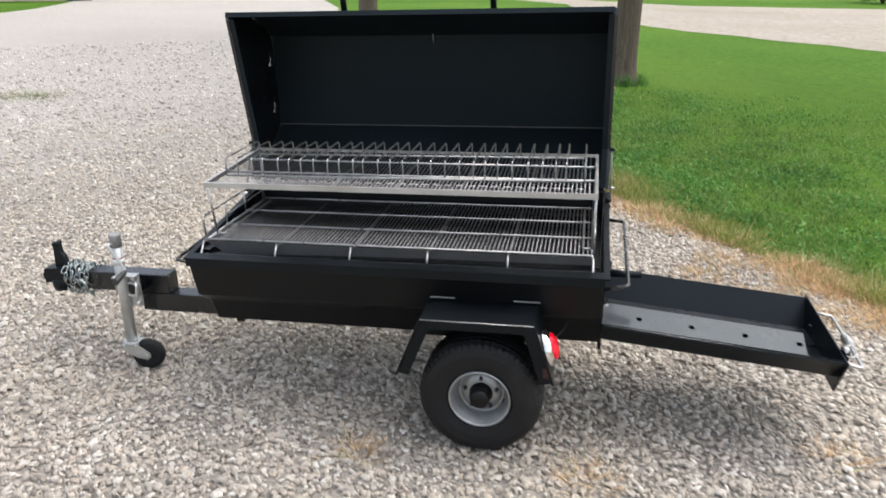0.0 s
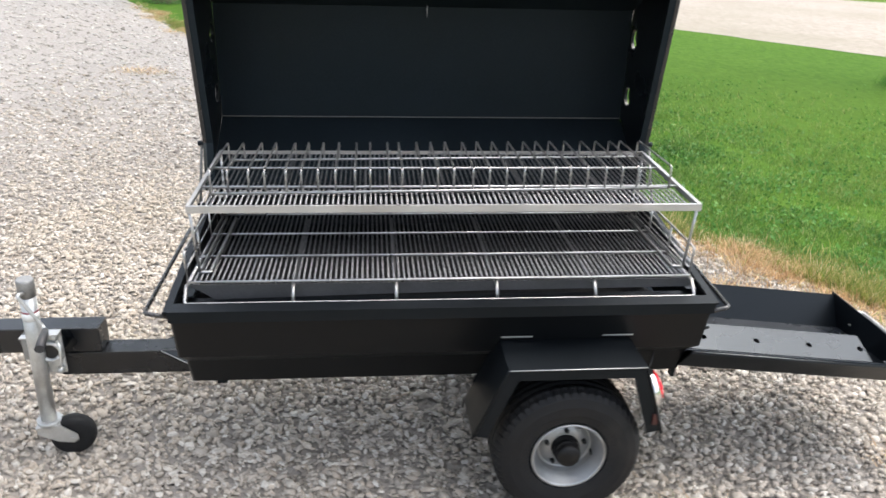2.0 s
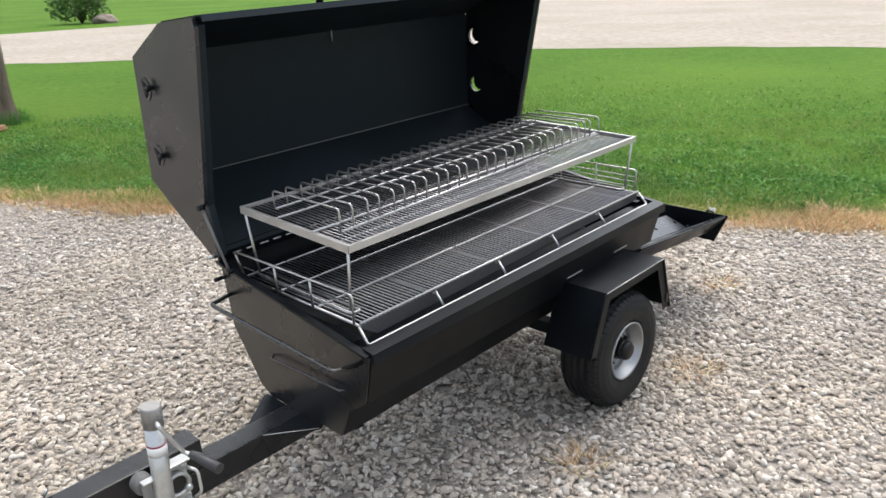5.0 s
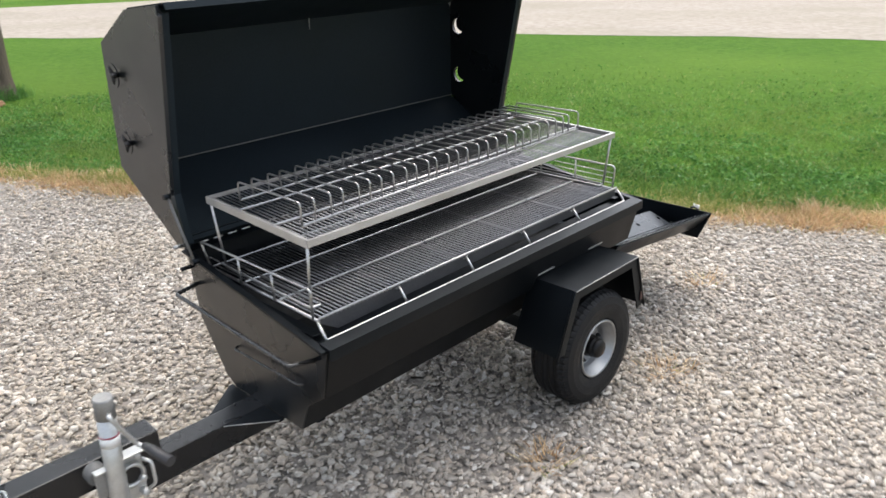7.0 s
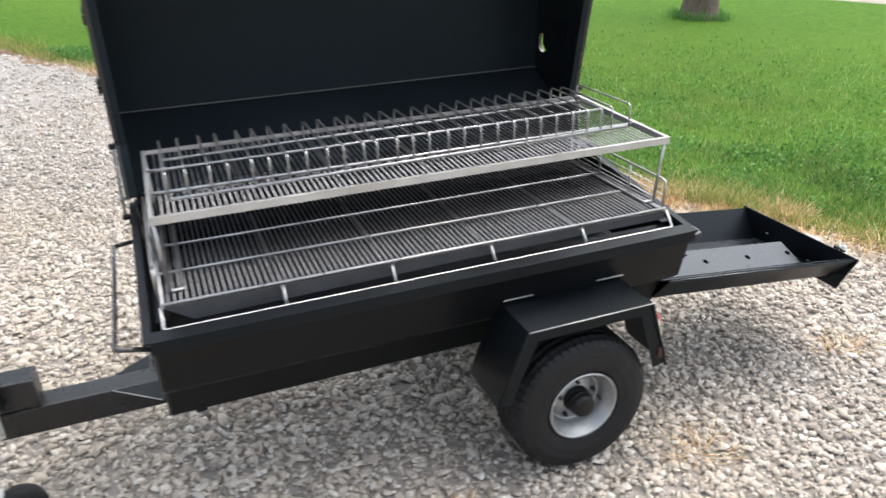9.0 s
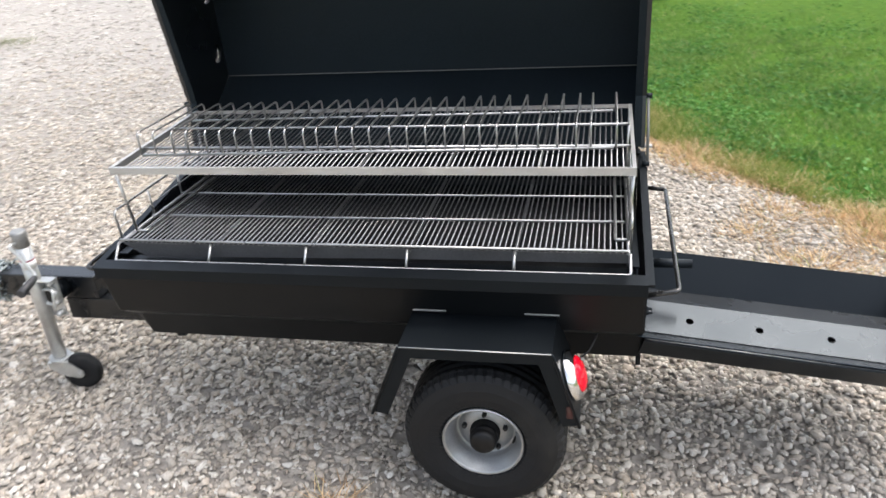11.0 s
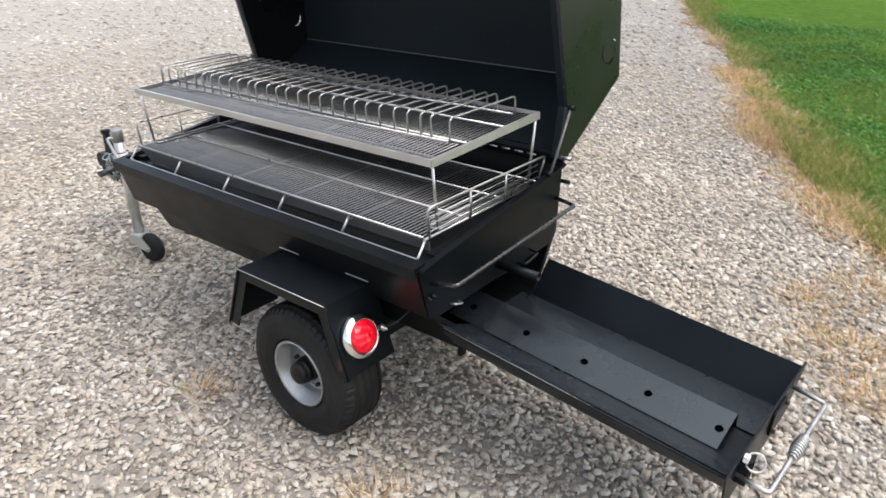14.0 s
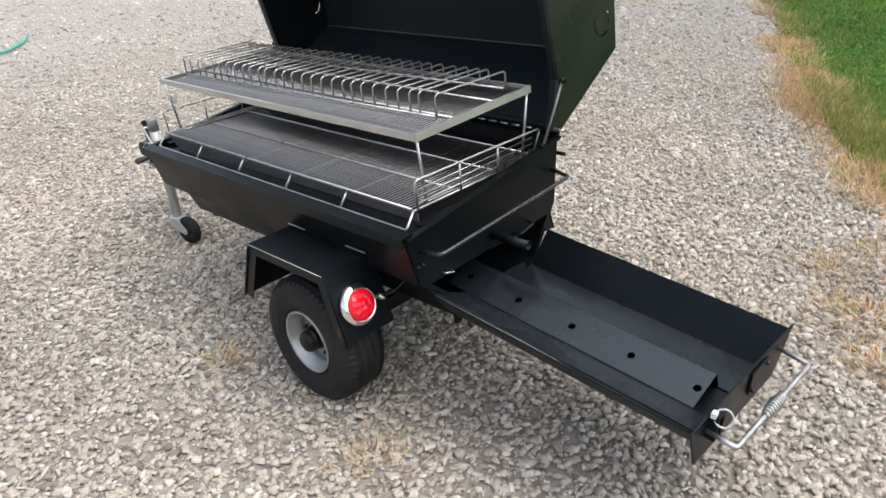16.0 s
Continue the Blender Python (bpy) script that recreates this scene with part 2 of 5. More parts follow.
bl.new(next(k for k in bn if k.type == "TEX_COORD").outputs["Object"], furrow.inputs["Vector"])
next(k for k in bn if k.type == "BUMP").inputs["Distance"].default_value = 0.03
DEADBARK = material("orange_brown_dead_bark", (0.34, 0.19, 0.1), rough=0.9, vary=0.35, scale=12, bump=0.5, fine=60, dirt=(0.1, 0.06, 0.04), dirt_scale=14, dirt_amount=0.4)
ROCK = material("weathered_rock", (0.22, 0.18, 0.15), rough=0.9, vary=0.35, scale=3, bump=0.5, fine=20)

RED = bpy.data.materials.new("red_lamp_lens")
RED.use_nodes = True
rb = RED.node_tree.nodes["Principled BSDF"]
rb.inputs["Base Color"].default_value = (0.85, 0.004, 0.022, 1)
rb.inputs["Roughness"].default_value = 0.16
rb.inputs["Specular IOR Level"].default_value = 0.5
rv = RED.node_tree.nodes.new("ShaderNodeTexVoronoi")
rv.inputs["Scale"].default_value = 62
rbm = RED.node_tree.nodes.new("ShaderNodeBump")
rbm.inputs["Strength"].default_value, rbm.inputs["Distance"].default_value = 0.55, 0.01
rc = RED.node_tree.nodes.new("ShaderNodeTexCoord")
RED.node_tree.links.new(rc.outputs["Object"], rv.inputs["Vector"])
RED.node_tree.links.new(rv.outputs["Distance"], rbm.inputs["Height"])
RED.node_tree.links.new(rbm.outputs[0], rb.inputs["Normal"])

STONE = ramp_material("limestone_gravel", [(0.0, (0.163, 0.145, 0.127)), (0.18, (0.344, 0.310, 0.268)), (0.4, (0.429, 0.392, 0.343)), (0.6, (0.429, 0.370, 0.306)), (0.82, (0.494, 0.458, 0.402)), (1.0, (0.605, 0.578, 0.53))], 0.85, "island", bump=0.3, fine=110, mottling=0.3, patch=(0.465, 0.395, 0.285), patch_scale=0.75, patch_amount=0.37)
FARSTONE = ramp_material("trodden_gravel", [(0.0, (0.290, 0.265, 0.231)), (0.3, (0.409, 0.380, 0.340)), (0.7, (0.479, 0.452, 0.408)), (1.0, (0.599, 0.572, 0.517))], 0.9, "island", bump=0.2, fine=90, mottling=0.2)
GRAVEL = ground_material("gravel_bed", (0.25, 0.23, 0.205), (0.475, 0.445, 0.405), (0.34, 0.315, 0.285), 42, 0.3, patch_amount=0.75, loose=(0.265, 0.242, 0.214))
ROADDUST = ground_material("pale_gravel_road", (0.25, 0.215, 0.175), (0.38, 0.34, 0.29), (0.22, 0.205, 0.15), 9, 0.18, patch_amount=0.5, bump=0.4)
LAWN = ground_material("lawn_turf", (0.042, 0.102, 0.013), (0.078, 0.158, 0.021), (0.11, 0.188, 0.028), 14, 0.12, patch_amount=0.6)
LAWN.node_tree.nodes["Principled BSDF"].inputs["Specular IOR Level"].default_value = 0.03
SOIL = ground_material("bare_brown_soil", (0.13, 0.085, 0.055), (0.26, 0.19, 0.13), (0.3, 0.22, 0.14), 60, 2.2, patch_amount=0.6)
BLADE = ramp_material("grass_blade", [(0.0, (0.068, 0.142, 0.03)), (0.35, (0.122, 0.24, 0.05)), (0.7, (0.18, 0.31, 0.07)), (0.93, (0.275, 0.385, 0.115)), (1.0, (0.5, 0.46, 0.24))], 0.55, "island", bump=0, mottling=0.4, thin=0.45, patch=(0.235, 0.325, 0.075), patch_scale=0.4)
CLOVER = ramp_material("clover_leaf", [(0.0, (0.055, 0.15, 0.03)), (0.5, (0.1, 0.25, 0.05)), (1.0, (0.165, 0.34, 0.08))], 0.5, "island", bump=0, mottling=0.4, thin=0.3)
FADED = ramp_material("yellowing_grass_blade", [(0.0, (0.1, 0.18, 0.03)), (0.45, (0.22, 0.28, 0.06)), (0.8, (0.4, 0.38, 0.12)), (1.0, (0.62, 0.5, 0.24))], 0.65, "island", bump=0, mottling=0.3, thin=0.35)
STRAW = ramp_material("dry_grass_blade", [(0.0, (0.28, 0.16, 0.085)), (0.3, (0.55, 0.36, 0.19)), (0.75, (0.79, 0.59, 0.35)), (0.9, (0.86, 0.71, 0.49)), (0.94, (0.36, 0.38, 0.12)), (1.0, (0.22, 0.32, 0.08))], 0.7, "island", bump=0, mottling=0.35, thin=0.35)
WEED = ramp_material("low_olive_weed", [(0.0, (0.09, 0.13, 0.04)), (0.6, (0.16, 0.2, 0.075)), (1.0, (0.34, 0.28, 0.16))], 0.7, "island", bump=0, mottling=0.3, thin=0.3)
LEAF = ramp_material("tree_leaf", [(0.0, (0.03, 0.07, 0.015)), (0.5, (0.06, 0.13, 0.03)), (1.0, (0.1, 0.19, 0.045))], 0.55, "island", bump=0, mottling=0.25, thin=0.35)


# ---------------------------------------------------------------- mesh helpers
def tri_mesh(name, verts, tris, smooth=False):
    """A mesh of many triangles from arrays."""
    me = bpy.data.meshes.new(name)
    nv, nf = len(verts), len(tris)
    me.vertices.add(nv)
    me.vertices.foreach_set("co", np.asarray(verts, np.float32).ravel())
    me.loops.add(nf * 3)
    me.loops.foreach_set("vertex_index", np.asarray(tris, np.int32).ravel())
    me.polygons.add(nf)
    me.polygons.foreach_set("loop_start", np.arange(0, nf * 3, 3, dtype=np.int32))
    me.polygons.foreach_set("loop_total", np.full(nf, 3, np.int32))
    if smooth:
        me.polygons.foreach_set("use_smooth", np.ones(nf, bool))
    me.update(calc_edges=True)
    return me


def part(name, shape, mat, parent=None, label=""):
    """One mesh object under a thing or a part; shape is a bmesh or a mesh."""
    if isinstance(shape, bmesh.types.BMesh):
        me = bpy.data.meshes.new(name)
        bmesh.ops.recalc_face_normals(shape, faces=shape.faces)
        shape.to_mesh(me)
        shape.free()
    else:
        me = shape
    if mat and not me.materials:
        me.materials.append(mat)
    ob = new(name, me)
    ob.parent = parent
    if label:
        ob["label"] = label
    return ob


def add_to(bm, verts, faces, smooth=False):
    vs = [bm.verts.new(v) for v in verts]
    for f in faces:
        try:
            fc = bm.faces.new([vs[i] for i in f])
            fc.smooth = smooth
        except ValueError:
            pass
    return vs


def box(x0, x1, y0, y1, z0, z1, bevel=0.0, bm=None):
    own = bm or bmesh.new()
    vs = add_to(own, [(x, y, z) for x in (x0, x1) for y in (y0, y1) for z in (z0, z1)], [(0, 1, 3, 2), (4, 6, 7, 5), (0, 4, 5, 1), (2, 3, 7, 6), (0, 2, 6, 4), (1, 5, 7, 3)])
    if bevel:
        es = {e for v in vs for e in v.link_edges}
        bmesh.ops.bevel(own, geom=list(es), offset=bevel, segments=2, affect="EDGES", profile=0.6)
    return own


def fillet(pts, rad, k=5, closed=False):
    """Rounds the corners of a polyline."""
    pts = [Vector(p) for p in pts]
    out = []
    n = len(pts)
    for i, p in enumerate(pts):
        if not closed and i in (0, n - 1):
            out.append(p)
            continue
        a, b = pts[i - 1] - p, pts[(i + 1) % n] - p
        d = min(rad, a.length * 0.45, b.length * 0.45)
        s, e = p + a.normalized() * d, p + b.normalized() * d
        for j in range(k + 1):
            t = j / k
            out.append(s * (1 - t) ** 2 + p * 2 * t * (1 - t) + e * t * t)
    return out


def tube(pts, r, n=8, closed=False, bm=None, caps=True):
    """A round rod swept along a polyline."""
    own = bm or bmesh.new()
    pts = [Vector(p) for p in pts]
    m = len(pts)
    rings, up = [], None
    for i, p in enumerate(pts):
        if closed:
            t = (pts[(i + 1) % m] - pts[i - 1]).normalized()
        else:
            t = (pts[min(i + 1, m - 1)] - pts[max(i - 1, 0)]).normalized()
        if up is None:
            up = t.orthogonal().normalized()
        up = (up - t * up.dot(t)).normalized()
        side = t.cross(up)
        rr = r[i] if isinstance(r, (list, tuple)) else r
        rings.append([own.verts.new(p + (up * math.cos(2 * math.pi * j / n) + side * math.sin(2 * math.pi * j / n)) * rr) for j in range(n)])
    for i in range(m if closed else m - 1):
        a, b = rings[i], rings[(i + 1) % m]
        for j in range(n):
            f = own.faces.new((a[j], a[(j + 1) % n], b[(j + 1) % n], b[j]))
            f.smooth = True
    if caps and not closed:
        own.faces.new(rings[0][::-1])
        own.faces.new(rings[-1])
    return own


def lathe(profile, n=48, centre=(0, 0, 0), axis="y", closed=False, bm=None, caps=True):
    """Turns (radius, along) pairs round an axis."""
    own = bm or bmesh.new()
    c = Vector(centre)
    rings = []
    for r, a in profile:
        ring = []
        for j in range(n):
            u, v = r * math.cos(2 * math.pi * j / n), r * math.sin(2 * math.pi * j / n)
            p = {"y": (u, a, v), "x": (a, u, v), "z": (u, v, a)}[axis]
            ring.append(own.verts.new(c + Vector(p)))
        rings.append(ring)
    k = len(rings)
    for i in range(k if closed else k - 1):
        a, b = rings[i], rings[(i + 1) % k]
        for j in range(n):
            f = own.faces.new((a[j], a[(j + 1) % n], b[(j + 1) % n], b[j]))
            f.smooth = True
    if caps and not closed:
        for ring in (rings[0], rings[-1]):
            own.faces.new(ring)
    return own


def offset_line(line, d):
    """A polyline in a plane moved sideways by d, with mitred corners."""
    out = []
    for i, p in enumerate(line):
        p = Vector(p)
        dirs = []
        if i > 0:
            dirs.append((p - Vector(line[i - 1])).normalized())
        if i < len(line) - 1:
            dirs.append((Vector(line[i + 1]) - p).normalized())
        ns = [Vector((-t.y, t.x)) for t in dirs]
        nn = sum(ns, Vector((0, 0))).normalized()
        out.append(tuple(p + nn * d / max(0.4, nn.dot(ns[0]))))
    return out


def folded(line, thick, lo, hi, plane="yz", bevel=0.0, bm=None):
    """Folded sheet metal: an open profile of some thickness, drawn out from lo to hi across its plane."""
    own = bm or bmesh.new()
    ring = list(line) + offset_line(line, thick)[::-1]
    n = len(ring)

    def at(p, s):
        return (s, p[0], p[1]) if plane == "yz" else (p[0], s, p[1])

    verts = [at(p, lo) for p in ring] + [at(p, hi) for p in ring]
    faces = [(i, (i + 1) % n, n + (i + 1) % n, n + i) for i in range(n)]
    m = len(line)
    for i in range(m - 1):
        q = (i, i + 1, n - 2 - i, n - 1 - i)
        faces += [q, tuple(n + j for j in q[::-1])]
    vs = add_to(own, verts, faces)
    if bevel:
        es = [e for e in {e for v in vs for e in v.link_edges} if len(e.link_faces) == 2 and e.calc_face_angle(0) > 0.3]
        bmesh.ops.bevel(own, geom=es, offset=bevel, segments=2, affect="EDGES")
    return own


def plate(outline, lo, hi, plane="yz", bevel=0.0, holes=(), cuts=()):
    """A flat plate with the given outline (round holes: centre, radius; cuts: other outlines), lo to hi across its plane."""
    own = bmesh.new()

    def at(p, s):
        return (s, p[0], p[1]) if plane == "yz" else ((p[0], s, p[1]) if plane == "xz" else (p[0], p[1], s))

    rings = [list(outline), *[list(c) for c in cuts]]
    for c, r in holes:
        rings.append([(c[0] + r * math.cos(2 * math.pi * j / 20), c[1] + r * math.sin(2 * math.pi * j / 20)) for j in range(20)])
    edges, walls = [], []
    for s in (lo, hi):
        es = []
        for ring in rings:
            vs = [own.verts.new(at(p, s)) for p in ring]
            es += [own.edges.new((vs[i], vs[(i + 1) % len(vs)])) for i in range(len(vs))]
            walls.append(vs)
        bmesh.ops.triangle_fill(own, use_beauty=True, edges=es)
    k = len(rings)
    for i in range(k):
        a, b = walls[i], walls[i + k]
        for j in range(len(a)):
            own.faces.new((a[j], a[(j + 1) % len(a)], b[(j + 1) % len(a)], b[j]))
    return own


def empty(name, m=None):
    ob = new(name)
    ob.empty_display_size = 0.1
    if m is not None:
        ob.matrix_world = m
    return ob


TRAILER = pose(0, 0, 0, 0, -1.9, 0)

# ---------------------------------------------------------------- ground
EDGE = [(8.0, -9.0), (5.0, -2.6), (3.4, 0.7), (2.6, 2.15), (2.05, 2.95), (1.55, 3.9), (1.2, 4.4), (0.75, 4.95), (0.23, 5.68), (-0.3, 6.6), (-0.75, 7.45), (-1.6, 9.15), (-2.3, 10.2), (-3.7, 12.8), (-5.6, 17.0), (-9.8, 29.5), (-13.5, 37.5), (-29.5, 63.0), (-54.0, 107.0)]
LEFT = [(-62.0, 107.0), (-45.0, 72.0), (-30.0, 48.0), (-31.0, 45.5), (-22.0, 31.4), (-21.7, 30.0), (-20.8, 28.0), (-19.6, 25.0), (-19.0, 22.5), (-17.6, 14.0), (-16.0, 0.0), (-16.0, -9.0)]


def ragged(line, amount, step):
    out = []
    for (x0, y0), (x1, y1) in zip(line, line[1:]):
        k = max(1, int(math.hypot(x1 - x0, y1 - y0) / step))
        for i in range(k):
            t = i / k
            x, y = x0 + (x1 - x0) * t, y0 + (y1 - y0) * t
            w = noise.noise(Vector((x * 1.7, y * 1.7, 0))) + 0.5 * noise.noise(Vector((x * 6, y * 6, 3)))
            out.append((x + amount * w, y + amount * 0.5 * w))
    out.append(line[-1])
    return out


def flat_sheet(outline, z):
    bm = bmesh.new()
    vs = [bm.verts.new((x, y, z)) for x, y in outline]
    es = [bm.edges.new((vs[i], vs[(i + 1) % len(vs)])) for i in range(len(vs))]
    bmesh.ops.triangle_fill(bm, use_beauty=True, edges=es)
    for f in bm.faces:
        if f.normal.z < 0:
            f.normal_flip()
    return bm


def dip(x, y):
    """The shallow hollow in the gravel where the jack's caster has worked itself in."""
    return -0.05 * np.exp(-((x + 1.745) ** 2 + (y - 2.7) ** 2) / (2 * 0.2 ** 2))


def hollowed(bm):
    """Cut a fine grid into a flat sheet round the hollow, then press it down."""
    for k in range(25):
        for co, no in (((-2.545 + k * 0.0667, 0, 0), (1, 0, 0)), ((0, 1.9 + k * 0.0667, 0), (0, 1, 0))):
            bmesh.ops.bisect_plane(bm, geom=bm.verts[:] + bm.edges[:] + bm.faces[:], plane_co=co, plane_no=no)
    for v in bm.verts:
        if abs(v.co.x) < 50 and abs(v.co.y) < 50:
            v.co.z += float(dip(v.co.x, v.co.y))
    return bm


lawn = part("ground", hollowed(flat_sheet([(-900, -900), (900, -900), (900, 900), (-900, 900)], -0.012)), LAWN)
tagged(lawn, "wide mown green lawn reaching the distance", "lawn", kind="structure")
drive = part("gravel_driveway", hollowed(flat_sheet(ragged(EDGE, 0.1, 0.25) + LEFT, -0.004)), GRAVEL)
tagged(drive, "pale limestone gravel driveway running past the lawn", "driveway", kind="structure")
left_rim = [(x - 0.02, y) for x, y in ragged([p for p in EDGE if -3 < p[1] < 13], 0.22, 0.09)]
right_rim = [(x + 0.24, y) for x, y in ragged([p for p in EDGE if -3 < p[1] < 13], -0.16, 0.11)]
soil = part("soil_strip", flat_sheet(left_rim + right_rim[::-1], 0.0), SOIL)
tagged(soil, "strip of bare brown soil between lawn and gravel", "soil", kind="structure")
ROAD = [(-16, 56), (-9, 47.5), (0, 39), (3.8, 35.5), (12, 35.5), (26, 36), (60, 40), (60, 2), (30, -4), (19, -6), (16.5, 0.5), (14.2, 5.2), (13.2, 8.0), (11.0, 12.2), (9.0, 14.2), (5.7, 18.0), (2.0, 22.3), (0.8, 24.5), (-1.2, 35), (-9, 45.5), (-16, 54)]
road = part("gravel_road", flat_sheet(ragged(ROAD + ROAD[:1], 0.25, 0.8)[:-1], -0.003), ROADDUST)
tagged(road, "pale dusty gravel lane beyond the lawn", "road", kind="structure")


# ---------------------------------------------------------------- trailer: fire box and lid
def grill_trailer():
    t = tagged(empty("barbecue_trailer", TRAILER), "black steel barbecue grill trailer with its lid propped open", "grill trailer")
    X0, X1 = -1.325, 0.165
    T = 0.005
    # fire box: folded shell and two end plates
    prof = [(2.42, 0.652), (2.46, 0.504), (2.541, 0.446), (2.582, 0.352), (2.93, 0.346), (2.975, 0.37), (3.085, 0.54), (3.108, 0.752)]
    part("fire_box", folded(prof, -T, X0, X1, bevel=0.0012), SATIN, t, "black painted trough with sloping sides")
    part("front_rim", folded([(2.409, 0.636), (2.409, 0.664), (2.446, 0.669)], 0.005, X0 - 0.006, X1 + 0.006, bevel=0.0015), BLACK, t, "folded black rim lip")
    part("rear_rim", folded([(3.088, 0.757), (3.118, 0.761), (3.118, 0.742)], 0.005, X0 - 0.006, X1 + 0.006, bevel=0.0015), BLACK, t)
    full = [(2.42, 0.655), (2.458, 0.502), (2.538, 0.443), (2.58, 0.348), (2.93, 0.342), (2.978, 0.367), (3.088, 0.538), (3.11, 0.755)]
    part("end_plate", plate(full, X0 - 0.006, X0 - 0.0005), ENDBLACK, t, "many-sided black end plate")
    mouth = [(2.497, 0.492), (2.558, 0.44), (2.592, 0.362), (2.925, 0.356), (2.968, 0.378), (3.05, 0.506)]
    part("end_plate", plate(full, X1 + 0.0005, X1 + 0.006, cuts=[mouth]), BLACK, t, "black end plate cut open below for the drawer")
    part("seam_strip", folded([(2.4585, 0.512), (2.457, 0.5), (2.47, 0.491)], 0.003, X0, X1, bevel=0.0008), BLACK, t, "overlapping lower edge of the front panel")
    # dark strip painting the shade below the front panel's lower edge
    part("seam_shade", folded([(2.4625, 0.4985), (2.5395, 0.4435)], -0.0015, X0 + 0.002, X1 - 0.002), SHADEBLACK, t, "black strip painting the shade under the front panel")
    part("front_shield", plate([(X0 + 0.1, 0.655), (X0 + 0.03, 0.7), (X1 - 0.03, 0.7), (X1 - 0.03, 0.674), (-0.5, 0.67)], 2.506, 2.509, "xz"), SHIELD, t, "plain grey sheet standing behind the grate's front bar")
    for x0, x1 in ((X0 - 0.022, X0 - 0.001), (X1 + 0.001, X1 + 0.022)):
        rim = bmesh.new()
        d = Vector((0, 0.69, 0.1)).normalized()
        n = Vector((0, -d.z, d.y))
        a = Vector((0, 2.418, 0.656))
        vs = []
        for x in (x0, x1):
            for u in (0, 0.698):
                for v in (0, 0.007):
                    p = a + d * u + n * v
                    vs.append((x, p.y, p.z))
        add_to(rim, vs, [(0, 1, 3, 2), (4, 6, 7, 5), (0, 4, 5, 1), (2, 3, 7, 6), (0, 2, 6, 4), (1, 5, 7, 3)])
        part("end_rim", rim, BLACK, t)
    # inner shelf that carries the grate, and the sheet under it
    part("grate_ledge", box(X0 + 0.02, X1 - 0.02, 2.475, 2.52, 0.648, 0.653, 0.001), BLACK, t)
    part("grate_ledge", box(X0 + 0.02, X1 - 0.02, 3.02, 3.07, 0.676, 0.681, 0.001), BLACK, t)
    for x in (X0 + 0.012, X1 - 0.042):
        part("grate_ledge", box(x, x + 0.03, 2.5, 3.05, 0.663, 0.668, 0.001), BLACK, t)
    part("drip_sheet", folded([(2.475, 0.60), (2.62, 0.50), (2.92, 0.48), (3.07, 0.6)], 0.003, X0 + 0.004, X1 - 0.004), DARKHOLE, t, "sooty sheet below the grate")
    # side handles
    for x, o, up in ((X0, -0.086, 0.014), (X1, 0.085, 0.0)):
        path = fillet([(x, 2.47, 0.602 + up), (x + o, 2.474, 0.618 + up), (x + o, 3.06, 0.652), (x, 3.078, 0.655)], 0.012)
        part("side_handle", tube(path, 0.0065, 10), RODBLACK, t, "bent black rod handle")
    # lower rod across the front end plate
    part("end_rod", tube(fillet([(X0 - 0.004, 2.535, 0.517), (X0 - 0.022, 2.545, 0.517), (X0 - 0.022, 2.87, 0.505), (X0 - 0.004, 2.88, 0.505)], 0.008), 0.004, 8), RODBLACK, t)
    # pipe stub, latch and pin on the drawer end
    pipe = lathe([(0.0135, 0.0), (0.0135, 0.142), (0.0105, 0.142), (0.0105, 0.02)], 20, (X1 + 0.005, 2.77, 0.542), "x")
    part("pipe_stub", pipe, BLACK, t, "open black steel pipe stub")
    part("latch", tube(fillet([(X1 + 0.004, 2.545, 0.508), (X1 + 0.022, 2.548, 0.51), (X1 + 0.024, 2.578, 0.502), (X1 + 0.004, 2.582, 0.50)], 0.006), 0.003, 8), STEEL, t, "bright wire latch")
    part("latch_hook", tube(fillet([(X1 + 0.006, 2.87, 0.505), (X1 + 0.035, 2.872, 0.51), (X1 + 0.04, 2.93, 0.525), (X1 + 0.006, 2.94, 0.525)], 0.008), 0.005, 8), BLACK, t)
    for y in (2.452, 2.47):
        part("bolt", lathe([(0.007, 0), (0.007, 0.006), (0.004, 0.006), (0.004, 0.016)], 8, (X1 + 0.006, y, 0.565), "x"), BLACK, t)
    part("end_tab", box(X1 - 0.006, X1 + 0.007, 2.588, 2.612, 0.312, 0.4, 0.002), BLACK, t, "narrow tab hanging from the end plate")
    # bracket under the front
    part("bottom_bracket", box(-1.265, -1.235, 2.60, 2.63, 0.322, 0.366, 0.002), BLACK, t)

    # lid
    L0, L1 = -1.3455, 0.1765
    lid_prof = [(2.966, 1.474), (2.972, 1.489), (3.19, 1.47), (3.395, 1.365), (3.406, 0.962), (3.105, 0.785)]
    lid = part("lid", folded(lid_prof, 0.004, L0 + 0.0065, L1 - 0.0065, bevel=0.0012), LIDBLACK, t, "open black hood with angled back")
    outline = [(2.99, 1.458), (2.998, 1.4865), (3.19, 1.4695), (3.394, 1.368), (3.428, 0.976), (3.105, 0.772), (3.076, 0.785), (3.106, 0.94)]
    holes = [((3.352, 1.270), 0.034), ((3.352, 1.062), 0.034)]
